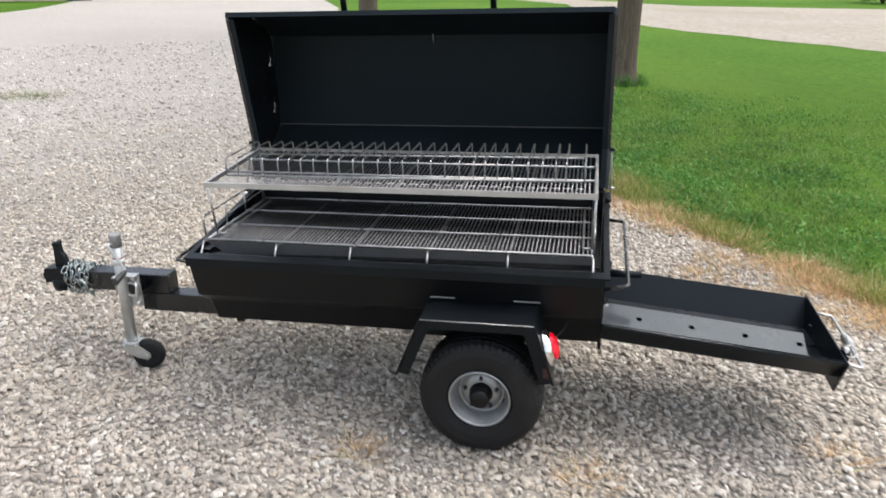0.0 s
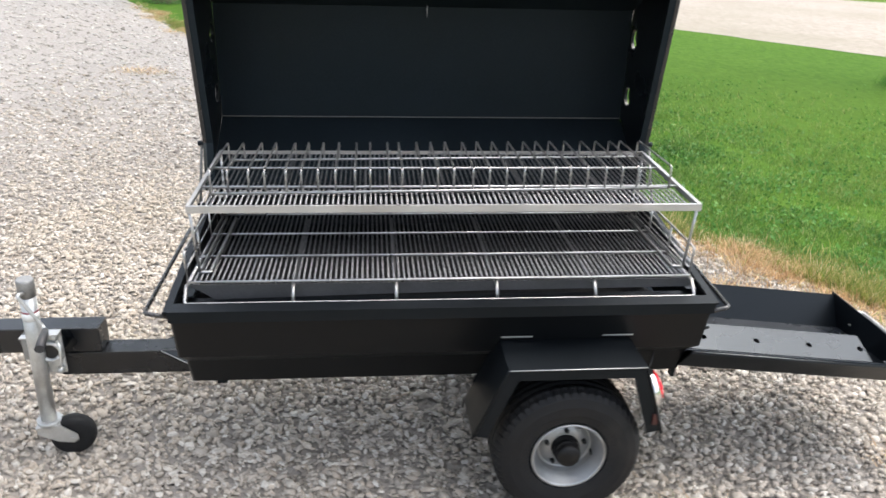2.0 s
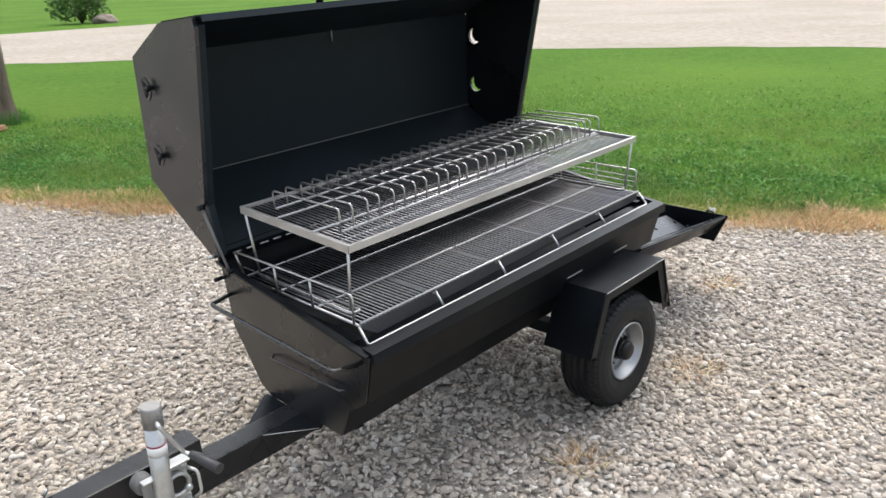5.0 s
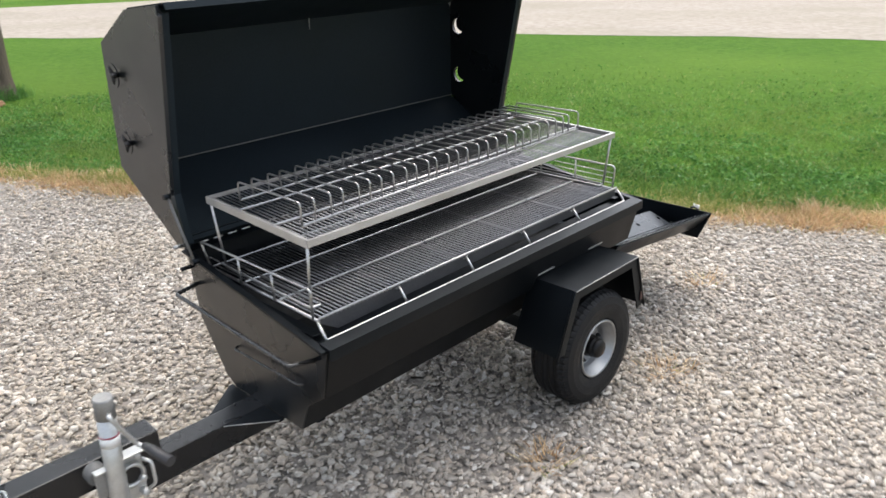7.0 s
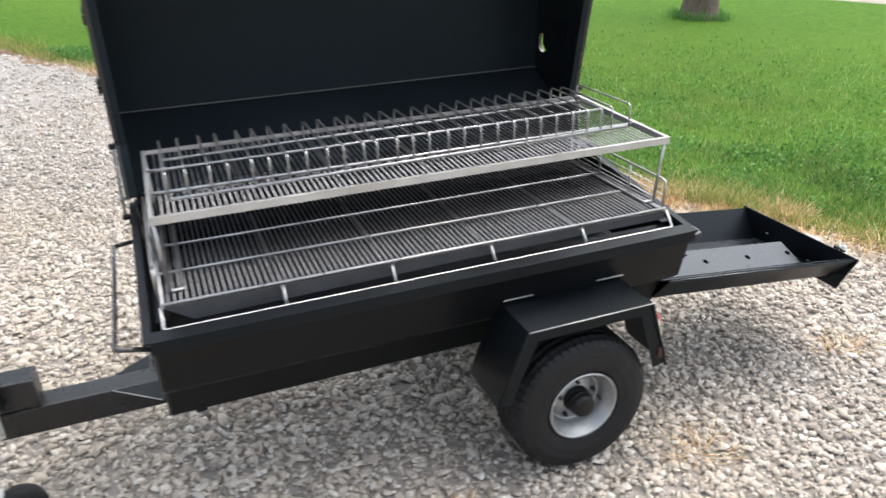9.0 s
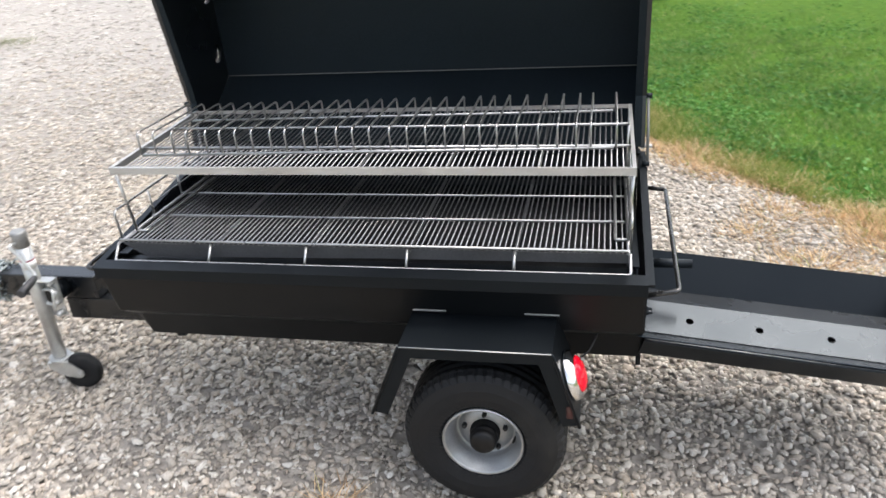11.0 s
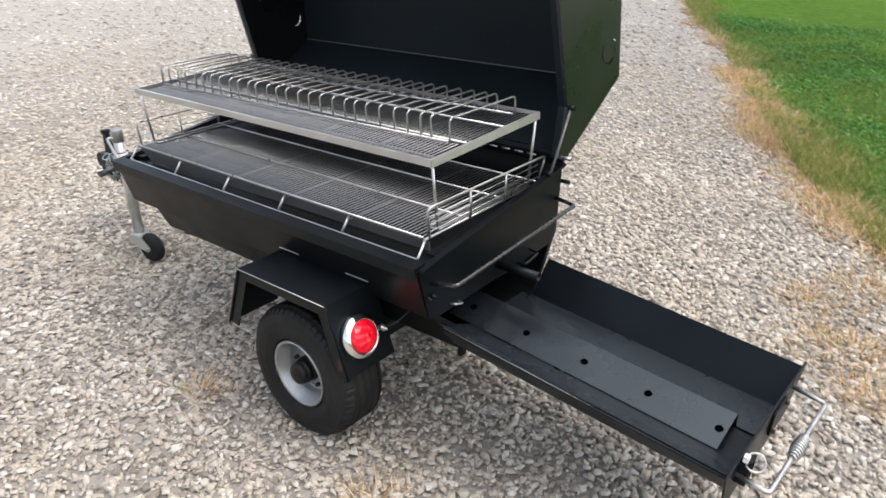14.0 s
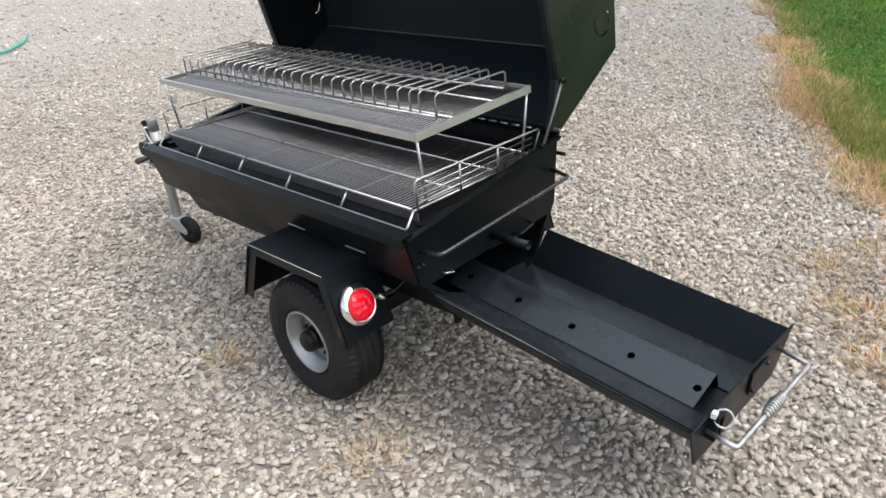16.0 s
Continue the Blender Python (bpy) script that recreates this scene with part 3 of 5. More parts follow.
    for x, s in ((L0, -1), (L1, 1)):
        e = part("lid_end", plate(outline, x - 0.006, x + 0.006, holes=holes), ENDBLACK, lid, "black hood end with two vent holes")
        for (y, z), r in holes:
            if s > 0:
                cy, cz, cr, lo, hi = y - 0.013, z + 0.01, 0.036, x + 0.0062, x + 0.0082
            else:
                cy, cz, cr, lo, hi = y - 0.004, z + 0.003, 0.0365, x - 0.0082, x - 0.0062
            disc = [(cy + cr * math.cos(2 * math.pi * j / 28), cz + cr * math.sin(2 * math.pi * j / 28)) for j in range(28)]
            cover = part("vent_cover", plate(disc, lo, hi), ENDBLACK, lid, "pivoting black vent cover")
            if s < 0:
                part("wing_nut", lathe([(0.003, -0.022), (0.008, -0.02), (0.0105, -0.009), (0.007, 0.0)], 14, (x - 0.008, y - 0.042, z + 0.009), "x"), BLACKPLASTIC, cover, "black wing nut")
                for way in ((0.36, 0.85), (-0.1, -0.75), (-0.6, 0.1)):
                    c = (x - 0.022, y - 0.042, z + 0.009)
                    tip = (x - 0.026, c[1] + 0.034 * way[0], c[2] + 0.034 * way[1])
                    part("wing", tube([c, ((c[0] + tip[0]) / 2, (c[1] + tip[1]) / 2, (c[2] + tip[2]) / 2), tip], [0.006, 0.006, 0.0025], 8), BLACKPLASTIC, cover)
            else:
                part("pivot_bolt", lathe([(0.005, 0.0), (0.005, 0.005), (0.002, 0.007)], 8, (hi, cy + 0.026, cz + 0.03), "x"), DULLZINC, cover, "small bright pivot bolt")
        # inward flange along the mouth of the hood, bent forward at its foot
        fl = plate([(2.9905, 1.466), (3.106, 0.94), (3.076, 0.787), (3.079, 0.787), (3.1095, 0.94), (2.9945, 1.466)], min(x - s * 0.005, x - s * 0.027), max(x - s * 0.005, x - s * 0.027))
        part("edge_flange", fl, LIDBLACK, lid, "flat lip along the hood's open edge")
        part("lid_strap", tube([(x + s * 0.012, 3.115, 0.935), (x + s * 0.013, 3.064, 0.845), (x + s * 0.012, 3.013, 0.757)], 0.0045, 8), GREYZINC, lid, "grey prop rod of the hood")
        part("strap_bolt", lathe([(0.009, -0.012), (0.009, 0.012)], 8, (x + s * 0.012, 3.117, 0.937), "x"), BLACK, lid)
        part("strap_bolt", lathe([(0.009, -0.012), (0.009, 0.01)], 8, (x + s * 0.008, 3.013, 0.755), "x"), BLACK, lid)
        part("hinge_pin", lathe([(0.006, -0.018), (0.006, 0.018)], 8, (x + s * 0.012, 3.1, 0.782), "x"), STEEL, lid)
        part("stop_bolt", lathe([(0.007, -0.012), (0.007, 0.02)], 8, (x + s * 0.0, 3.115, 0.70), "x"), BLACK, lid)
    part("lid_handle", tube(fillet([(-0.875, 3.06, 1.475), (-0.88, 3.055, 1.572), (-0.285, 3.055, 1.572), (-0.28, 3.06, 1.475)], 0.035), 0.0125, 10), BLACK, lid, "black tube lift handle on the hood")
    part("hood_pin", tube([(-0.588, 3.386, 1.33), (-0.588, 3.384, 1.378)], 0.0022, 6), STEEL, lid, "thin bright pin inside the hood")
    part("weld_seam", box(L0 + 0.01, L1 - 0.01, 3.396, 3.4005, 0.9655, 0.9685), GREYZINC, lid)
    part("hinge_leaf", box(X0, X1, 3.1195, 3.1235, 0.735, 0.797, 0.0008), BLACK, lid)
    x = L0 + 0.05
    while x < L1 - 0.1:
        part("hinge_knuckle", lathe([(0.003, 0), (0.003, 0.03)], 8, (x, 3.088, 0.778), "x"), STEEL, lid)
        x += 0.05
    return t


trailer = grill_trailer()


# ---------------------------------------------------------------- trailer: running gear
def wheel(t, y_out, turn):
    """Tyre, rim and hub; built facing -y and turned for the far side."""
    w = part("wheel", lathe([(0.041, 0.01), (0.041, -0.04), (0.036, -0.043), (0.036, -0.05), (0.038, -0.052), (0.038, -0.06), (0.035, -0.062), (0.036, -0.07), (0.034, -0.078), (0.029, -0.084), (0.006, -0.086)], 28), HUBBLACK, t, "black hub of the road wheel")
    w.matrix_local = pose(-0.236, y_out, 0.233, 0, 0, turn)
    prof = [(0.108, -0.066), (0.118, -0.078), (0.145, -0.085), (0.172, -0.086), (0.196, -0.080), (0.210, -0.068), (0.214, -0.056)]
    for yy in (-0.043, -0.016, 0.011, 0.038):
        prof += [(0.2175, yy - 0.008), (0.2175, yy + 0.008), (0.2105, yy + 0.0105), (0.2105, yy + 0.0165)]
    prof += [(0.2175, 0.058), (0.210, 0.068), (0.196, 0.080), (0.172, 0.086), (0.145, 0.085), (0.118, 0.078), (0.108, 0.066)]
    ty = lathe(prof, 216, closed=True)
    # shoulder lugs: grooves pressed into the shoulder
    ty.verts.ensure_lookup_table()
    for i, v in enumerate(ty.verts):
        if 0.05 < abs(v.co.y) < 0.0795 and i % 4 == 0:
            v.co.x *= 0.978
            v.co.z *= 0.978
    for f in ty.faces:
        if abs(f.calc_center_median().y) > 0.05:
            f.smooth = False
    part("tyre", ty, RUBBER, w, "dusty black low-profile trailer tyre")
    rim = lathe([(0.102, -0.060), (0.1085, -0.070), (0.1095, -0.077), (0.105, -0.080), (0.0995, -0.074), (0.0985, -0.066), (0.0945, -0.063), (0.0935, -0.056), (0.0895, -0.053), (0.0885, -0.044), (0.085, -0.041), (0.084, -0.032), (0.0825, -0.02), (0.079, -0.014), (0.072, -0.018), (0.066, -0.026), (0.04, -0.030), (0.034, -0.030), (0.034, 0.004), (0.07, 0.012), (0.092, 0.03), (0.104, 0.06)], 48, caps=False)
    part("rim", rim, RIMGREY, w, "silver-grey pressed steel rim")
    for j in range(5):
        a = math.pi / 2 + 2 * math.pi * j / 5
        part("lug_nut", lathe([(0.0068, -0.022), (0.0068, -0.038), (0.004, -0.043)], 6, (0.058 * math.cos(a), 0, 0.058 * math.sin(a))), BLACKPLASTIC, w)
    part("valve", tube([(0.08, -0.02, -0.02), (0.076, -0.045, -0.02)], 0.003, 6), BLACKPLASTIC, w)


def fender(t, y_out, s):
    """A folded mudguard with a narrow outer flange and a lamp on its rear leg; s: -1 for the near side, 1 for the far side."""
    line = [(-0.522, 0.328), (-0.432, 0.541), (-0.05, 0.541), (0.016, 0.328)]
    lo, hi = sorted((y_out, y_out - s * 0.187))
    f = part("fender", folded(line, -0.005, lo, hi, "xz", 0.0022), BLACK, t, "folded black steel mudguard")
    edge = [(-0.519, 0.33), (-0.4305, 0.538), (-0.0515, 0.538), (0.013, 0.33)]
    inner = [(-0.48, 0.323), (-0.402, 0.505), (-0.083, 0.505), (-0.026, 0.323)]
    out = edge + inner[::-1]
    bend = fillet([(x, y_out + s * 0.0005, z - 0.0035) for x, z in line], 0.006, 3)
    part("rolled_edge", tube(bend, 0.0042, 10), BLACK, f, "rolled outer edge, rounded to catch the sky's shine")
    # thin bright rod painting the sky's highlight along the bend
    part("worn_glint_edge", tube([(-0.43, y_out + s * 0.0035, 0.5395), (-0.052, y_out + s * 0.0035, 0.5395)], 0.0015, 6), FRAMESTEEL, f, "bright line painting the highlight on the bent edge")
    yi = y_out - s * 0.185
    part("inner_panel", plate([(-0.50, 0.39), (-0.434, 0.536), (-0.048, 0.536), (-0.004, 0.39)], min(yi, yi + s * 0.004), max(yi, yi + s * 0.004), "xz"), BLACK, f)
    part("flange", plate([(x, z) for x, z in out], y_out - s * 0.0015, y_out - s * 0.005, "xz"), BLACK, f, "narrow outer flange")
    for x in (-0.428, -0.132):
        part("mount_tab", box(x, x + 0.09, min(y_out - s * 0.154, y_out - s * 0.161), max(y_out - s * 0.154, y_out - s * 0.161), 0.551, 0.5555, 0.001), FRAMESTEEL, f, "bare metal edge of a mounting tab")
    # lamp on the rear leg
    d = Vector((0.064, 0, -0.206)).normalized()
    nrm = Vector((-d.z, 0, d.x))
    c = Vector((-0.05, 0, 0.541)) + d * 0.122 + nrm * 0.001
    c.y = y_out - s * 0.078
    tilt = math.degrees(math.atan2(-nrm.z, nrm.x))
    lamp = part("tail_lamp", lathe([(0.065, 0.0), (0.066, 0.005), (0.062, 0.017), (0.053, 0.026), (0.047, 0.026), (0.0455, 0.02)], 40, axis="x"), CHROME, f, "chrome bezel of the tail lamp")
    lamp.matrix_local = Matrix.Translation(c) @ pose(0, 0, 0, 0, tilt, 0)
    lens = lathe([(0.046, 0.016), (0.0458, 0.028), (0.040, 0.033), (0.028, 0.039), (0.012, 0.041), (0.002, 0.0415)], 40, axis="x")
    part("lens", lens, RED, lamp, "ribbed red lens")
    for r in (0.014, 0.029, 0.04):
        part("lens_ring", lathe([(r - 0.002, 0.0415 - r * 0.26), (r, 0.0435 - r * 0.26), (r + 0.002, 0.0405 - r * 0.26)], 32, axis="x"), RED, lamp)
    q = c + d * 0.004
    part("cable_clip", lathe([(0.009, -0.004), (0.009, 0.012), (0.005, 0.012), (0.005, 0.022)], 8, (q.x + 0.01, q.y - s * 0.078, q.z), "x"), STEEL, f, "bright cable clip")
    part("cable", tube(fillet([(q.x + 0.015, q.y - s * 0.078, q.z), (q.x + 0.045, q.y - s * 0.1, q.z + 0.012), (q.x + 0.07, q.y - s * 0.15, q.z + 0.05), (q.x + 0.075, q.y - s * 0.2, q.z + 0.07)], 0.02), 0.0026, 6), BLACKPLASTIC, f)
    part("reflector", box(-0.017, 0.0, min(y_out, y_out + s * 0.003), max(y_out, y_out + s * 0.003), 0.352, 0.388, 0.001), DARKRED, f, "small dull red side reflector")


wheel(trailer, 2.385, 0)
wheel(trailer, 3.19, 180)
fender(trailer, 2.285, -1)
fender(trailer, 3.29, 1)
part("axle", box(-0.255, -0.205, 2.44, 3.135, 0.2, 0.25, 0.003), BLACK, trailer, "square black axle tube")
for y in (2.53, 2.96):
    part("axle_hanger", plate([(-0.33, 0.44), (-0.13, 0.44), (-0.2, 0.2), (-0.26, 0.2)], y, y + 0.03, "xz"), BLACK, trailer)

# tongue
part("tongue", box(-1.79, -1.2, 2.77, 2.85, 0.262, 0.344, 0.004), DRAWBAR, trailer, "square black steel drawbar")
part("tongue_riser", box(-2.115, -1.655, 2.77, 2.85, 0.346, 0.43, 0.004), DRAWBAR, trailer, "upper square tube of the drawbar")
for s in (-1, 1):
    part("gusset", plate([(-1.47, 2.81 + s * 0.041), (-1.345, 2.81 + s * 0.14), (-1.332, 2.81 + s * 0.14), (-1.332, 2.81 + s * 0.041)], 0.337, 0.343, "xy"), BLACK, trailer, "triangular brace plate")
# edge highlight of the near brace plate, drawn as a bright rod
part("worn_glint_edge", tube([(-1.472, 2.768, 0.3435), (-1.347, 2.669, 0.3435)], 0.0016, 6), FRAMESTEEL, trailer, "bright line painting the highlight on the brace plate's edge")
coupler = part("coupler", plate([(-2.258, 0.366), (-2.266, 0.4), (-2.252, 0.43), (-2.155, 0.437), (-2.095, 0.434), (-2.095, 0.356), (-2.155, 0.36)], 2.774, 2.846, "xz"), BLACK, trailer, "black ball coupler")
part("coupler_lever", plate([(-2.212, 0.43), (-2.205, 0.54), (-2.18, 0.543), (-2.176, 0.5), (-2.162, 0.48), (-2.15, 0.43)], 2.798, 2.822, "xz"), BLACK, coupler, "raised black locking lever")
part("lever_grip", tube([(-2.193, 2.79, 0.538), (-2.193, 2.83, 0.538)], 0.011, 10), BLACK, coupler)
part("coupler_socket", lathe([(0.04, 0.326), (0.045, 0.346), (0.045, 0.376), (0.02, 0.386)], 20, (-2.2, 2.81, 0), "z"), BLACK, coupler)


def jack(t):
    """A swivel jack with a caster, clamped to the side of the drawbar."""
    top, bot = Vector((-1.80, 2.673, 0.643)), Vector((-1.82, 2.691, 0.147))
    j = part("jack", tube([top, bot], 0.0232, 20), ZINC, t, "zinc-plated jack tube standing on its wheel")
    ax = (bot - top).normalized()
    part("jack_cap", tube([top - ax * 0.006, top - ax * 0.001, top + ax * 0.05], [0.022, 0.0246, 0.0246], 20), DULLZINC, j, "dull grey jack cap")
    part("label_band", tube([top + ax * 0.096, top + ax * 0.101], 0.0238, 20), REDSTRIPE, j)
    part("label_band", tube([top + ax * 0.101, top + ax * 0.128], 0.0238, 20), WHITE, j)
    part("swivel_plate", box(-1.795, -1.738, 2.694, 2.702, 0.318, 0.462, 0.002), ZINC, j, "zinc swivel bracket")
    part("plate_fold", box(-1.8, -1.736, 2.666, 2.702, 0.46, 0.466, 0.002), ZINC, j, "folded top edge of the bracket")
    part("bracket_channel", box(-1.856, -1.826, 2.692, 2.698, 0.366, 0.446, 0.0015), DULLZINC, j, "side cheek of the bracket")
    part("bracket_cap", box(-1.856, -1.826, 2.678, 2.7, 0.444, 0.449, 0.0015), ZINC, j)
    part("swivel_block", lathe([(0.03, 0.0), (0.03, 0.07)], 20, (-1.785, 2.701, 0.385), "y"), BLACK, j, "short black swivel tube on the drawbar")
    part("crank_hub", lathe([(0.021, 0.0), (0.026, 0.01), (0.026, 0.04), (0.021, 0.046)], 20, (-1.842, 2.698, 0.425), "y"), GREYZINC, j, "dull round hub behind the tube")
    part("swivel_ring", lathe([(0.034, -0.018), (0.034, 0.0), (0.024, 0.0), (0.024, -0.014), (0.027, -0.018)], 24, (-1.772, 2.695, 0.398), "y", closed=True), ZINC, j, "bright swivel ring")
    part("swivel_hub", lathe([(0.024, -0.01), (0.024, 0.0)], 20, (-1.772, 2.695, 0.398), "y"), BLACKPLASTIC, j, "dark swivel hub")
    for x, z in ((-1.752, 0.45), (-1.748, 0.378), (-1.75, 0.335)):
        part("bracket_bolt", lathe([(0.004, -0.024), (0.0085, -0.022), (0.011, -0.012), (0.011, 0.0)], 6, (x, 2.694, z), "y"), ZINC, j)
    part("pull_pin", tube(fillet([(-1.745, 2.675, 0.44), (-1.728, 2.655, 0.43), (-1.732, 2.645, 0.37), (-1.745, 2.66, 0.355)], 0.02), 0.0045, 8), ZINC, j)
    part("crank_arm", tube(fillet([(-1.80, 2.655, 0.612), (-1.81, 2.628, 0.616), (-1.757, 2.64, 0.506), (-1.745, 2.62, 0.503)], 0.015), 0.0055, 8), ZINC, j, "bent crank arm")
    part("crank_grip", tube([(-1.748, 2.625, 0.504), (-1.742, 2.6, 0.502), (-1.728, 2.528, 0.496)], [0.009, 0.0125, 0.0135], 12), GREYGRIP, j, "dark grey crank grip")
    part("inner_tube", tube([bot, bot + ax * 0.045], 0.022, 16), ZINC, j)
    part("collar", tube([bot - ax * 0.006, bot + ax * 0.008], 0.036, 24), ZINC, j, "bright round collar")
    # caster, swung half round under the tube
    turn = Matrix.Translation((-1.823, 2.692, -0.012)) @ pose(0, 0, 0, 0, 0, 11)
    c = Vector((0.066, 0, 0.095))
    yoke = part("caster_fork", box(-0.034, 0.036, -0.033, 0.033, 0.145, 0.152, 0.002), ZINC, j, "zinc caster fork")
    yoke.matrix_local = turn
    for s in (-1, 1):
        part("fork_cheek", plate([(-0.034, 0.15), (0.036, 0.15), (0.082, 0.108), (0.083, 0.09), (0.068, 0.079), (0.02, 0.092), (-0.03, 0.126)], s * 0.028 - 0.002, s * 0.028 + 0.002, "xz"), ZINC, yoke)
        part("axle_nut", lathe([(0.009, 0.0), (0.009, 0.006)], 6, (c.x, s * 0.033 - 0.003, c.z)), ZINC, yoke)
    part("caster_wheel", lathe([(0.046, -0.021), (0.059, -0.021), (0.067, -0.014), (0.069, 0), (0.067, 0.014), (0.059, 0.021), (0.046, 0.021)], 36, c), RUBBER, yoke, "black caster wheel")
    part("caster_hub", lathe([(0.046, -0.014), (0.02, -0.016), (0.018, -0.022), (0.018, 0.022), (0.02, 0.016), (0.046, 0.014)], 24, c), BLACKPLASTIC, yoke)


jack(trailer)


# ---------------------------------------------------------------- trailer: ash drawer
def drawer(t):
    d = part("ash_drawer", folded([(2.503, 0.458), (2.566, 0.379), (2.968, 0.356), (3.045, 0.460)], -0.005, 0.046, 0.852, bevel=0.0018), BLACK, t, "long black ash drawer pulled out and sagging")
    d.matrix_local = Matrix.Translation((0.12, 0, 0.38)) @ pose(0, 0, 0, 0, 6.2, 0) @ Matrix.Translation((0, 0, -0.38))
    part("drawer_front", plate([(2.49, 0.463), (2.545, 0.328), (2.985, 0.335), (3.062, 0.466)], 0.852, 0.857), BLACK, d, "slanted black end panel")
    part("inner_slope", folded([(2.506, 0.4625), (2.664, 0.3795)], 0.002, 0.03, 0.851, bevel=0.0006), ASHCOVER, d, "sloping inner sheet beside the cover strip")
    # separate paler sheet, painting the sky's sheen on the floor
    part("floor_sheet", folded([(2.798, 0.3685), (2.962, 0.3595)], 0.0015, 0.02, 0.851), ASHCOVER, d, "dusty drawer floor behind the cover strip, its sky sheen painted in")
    # perforated air cover
    a, b = Vector((0, 2.662, 0.3835)), Vector((0, 2.774, 0.4225))
    u = (b - a).normalized()
    wid = (b - a).length
    out = [(-0.05, 0.0), (0.785, 0.0), (0.785, wid), (-0.05, wid)]
    hs = [((0.7655 - 0.1918 * k, wid * 0.476), 0.0108) for k in range(5)]
    strip = plate(out, 0.0, 0.003, "xy", holes=hs)
    bmesh.ops.transform(strip, matrix=Matrix.Translation(a) @ Matrix.Rotation(math.atan2(u.z, u.y), 4, "X"), verts=strip.verts)
    part("air_cover", strip, ASHCOVER, d, "raised cover strip with five round holes")
    # black sheet added below the strip so that its holes look dark
    hole_shade = plate([(-0.045, 0.03), (0.78, 0.03), (0.78, wid - 0.012), (-0.045, wid - 0.012)], -0.0105, -0.0095, "xy")
    bmesh.ops.transform(hole_shade, matrix=Matrix.Translation(a) @ Matrix.Rotation(math.atan2(u.z, u.y), 4, "X"), verts=hole_shade.verts)
    part("hole_shade_sheet", hole_shade, SHADEBLACK, d, "black sheet added to darken the holes")
    part("air_cover_back", folded([(2.775, 0.4225), (2.80, 0.37)], 0.003, -0.05, 0.785), BLACK, d)
    # black plate paints the shade inside the strip's open end
    part("air_cover_end", plate([(2.674, 0.374), (2.67, 0.381), (2.772, 0.418), (2.793, 0.364)], 0.762, 0.765), SHADEBLACK, d, "black plate painting the shade in the cover strip's open end")
    part("drawer_lip", tube([(0.046, 2.503, 0.457), (0.85, 2.503, 0.457)], 0.0035, 6), BLACK, d)
    part("worn_glint_edge", tube([(0.05, 2.5025, 0.4602), (0.3, 2.5025, 0.4604), (0.52, 2.5025, 0.4598)], [0.0014, 0.0013, 0.0006], 6), DULLZINC, d, "bright rubbed edge of the drawer")
    # cool-grip pull
    pull = fillet([(0.857, 2.572, 0.424), (0.934, 2.566, 0.42), (0.942, 2.975, 0.424), (0.857, 2.98, 0.43)], 0.014)
    h = part("pull_handle", tube(pull, 0.0065, 10), STEEL, d, "bright bent rod pull with a wire coil grip")
    coil = []
    for k in range(12 * 10 + 1):
        a = 2 * math.pi * k / 12
        f = k / 120
        rr = 0.0085 + 0.0065 * math.sin(math.pi * f) ** 0.8
        coil.append((0.938 + rr * math.cos(a), 2.712 + 0.1 * f, 0.422 + rr * math.sin(a)))
    part("coil_grip", tube(coil, 0.0028, 6), STEEL, h, "wire coil")
    part("locking_plate", box(0.858, 0.864, 2.80, 2.90, 0.385, 0.452, 0.002), BLACK, d, "small black plate on the end panel")
    part("plate_bolt", lathe([(0.006, 0), (0.006, 0.01)], 8, (0.863, 2.885, 0.442), "x"), BURNT, d)
    part("plate_bolt", lathe([(0.006, 0), (0.006, 0.01)], 8, (0.863, 2.812, 0.396), "x"), BURNT, d)
    ring = [(0.886 + 0.0193 * math.cos(a) - 0.0053 * math.sin(a), 2.586 + 0.0082 * math.cos(a) + 0.0126 * math.sin(a), 0.466 + 0.016 * math.sin(a)) for a in [2 * math.pi * k / 28 for k in range(28)]]
    r = part("pin_ring", tube(ring, 0.0026, 6, closed=True), ZINC, d, "split ring of a pin")
    part("ring_tag", box(0.862, 0.874, 2.565, 2.58, 0.468, 0.484, 0.001), WHITE, r, "white tag")
    part("clevis", folded([(2.575, 0.40), (2.575, 0.468), (2.60, 0.468), (2.60, 0.40)], 0.004, 0.857, 0.882), BLACK, d)
    # little pale bars drawn for the glints on the drawer end
    for y, z in ((2.56, 0.43), (2.90, 0.40), (2.68, 0.375)):
        part("glint_bead", box(0.848, 0.852, y, y + 0.012, z, z + 0.004, 0.001), DULLZINC, d)


drawer(trailer)


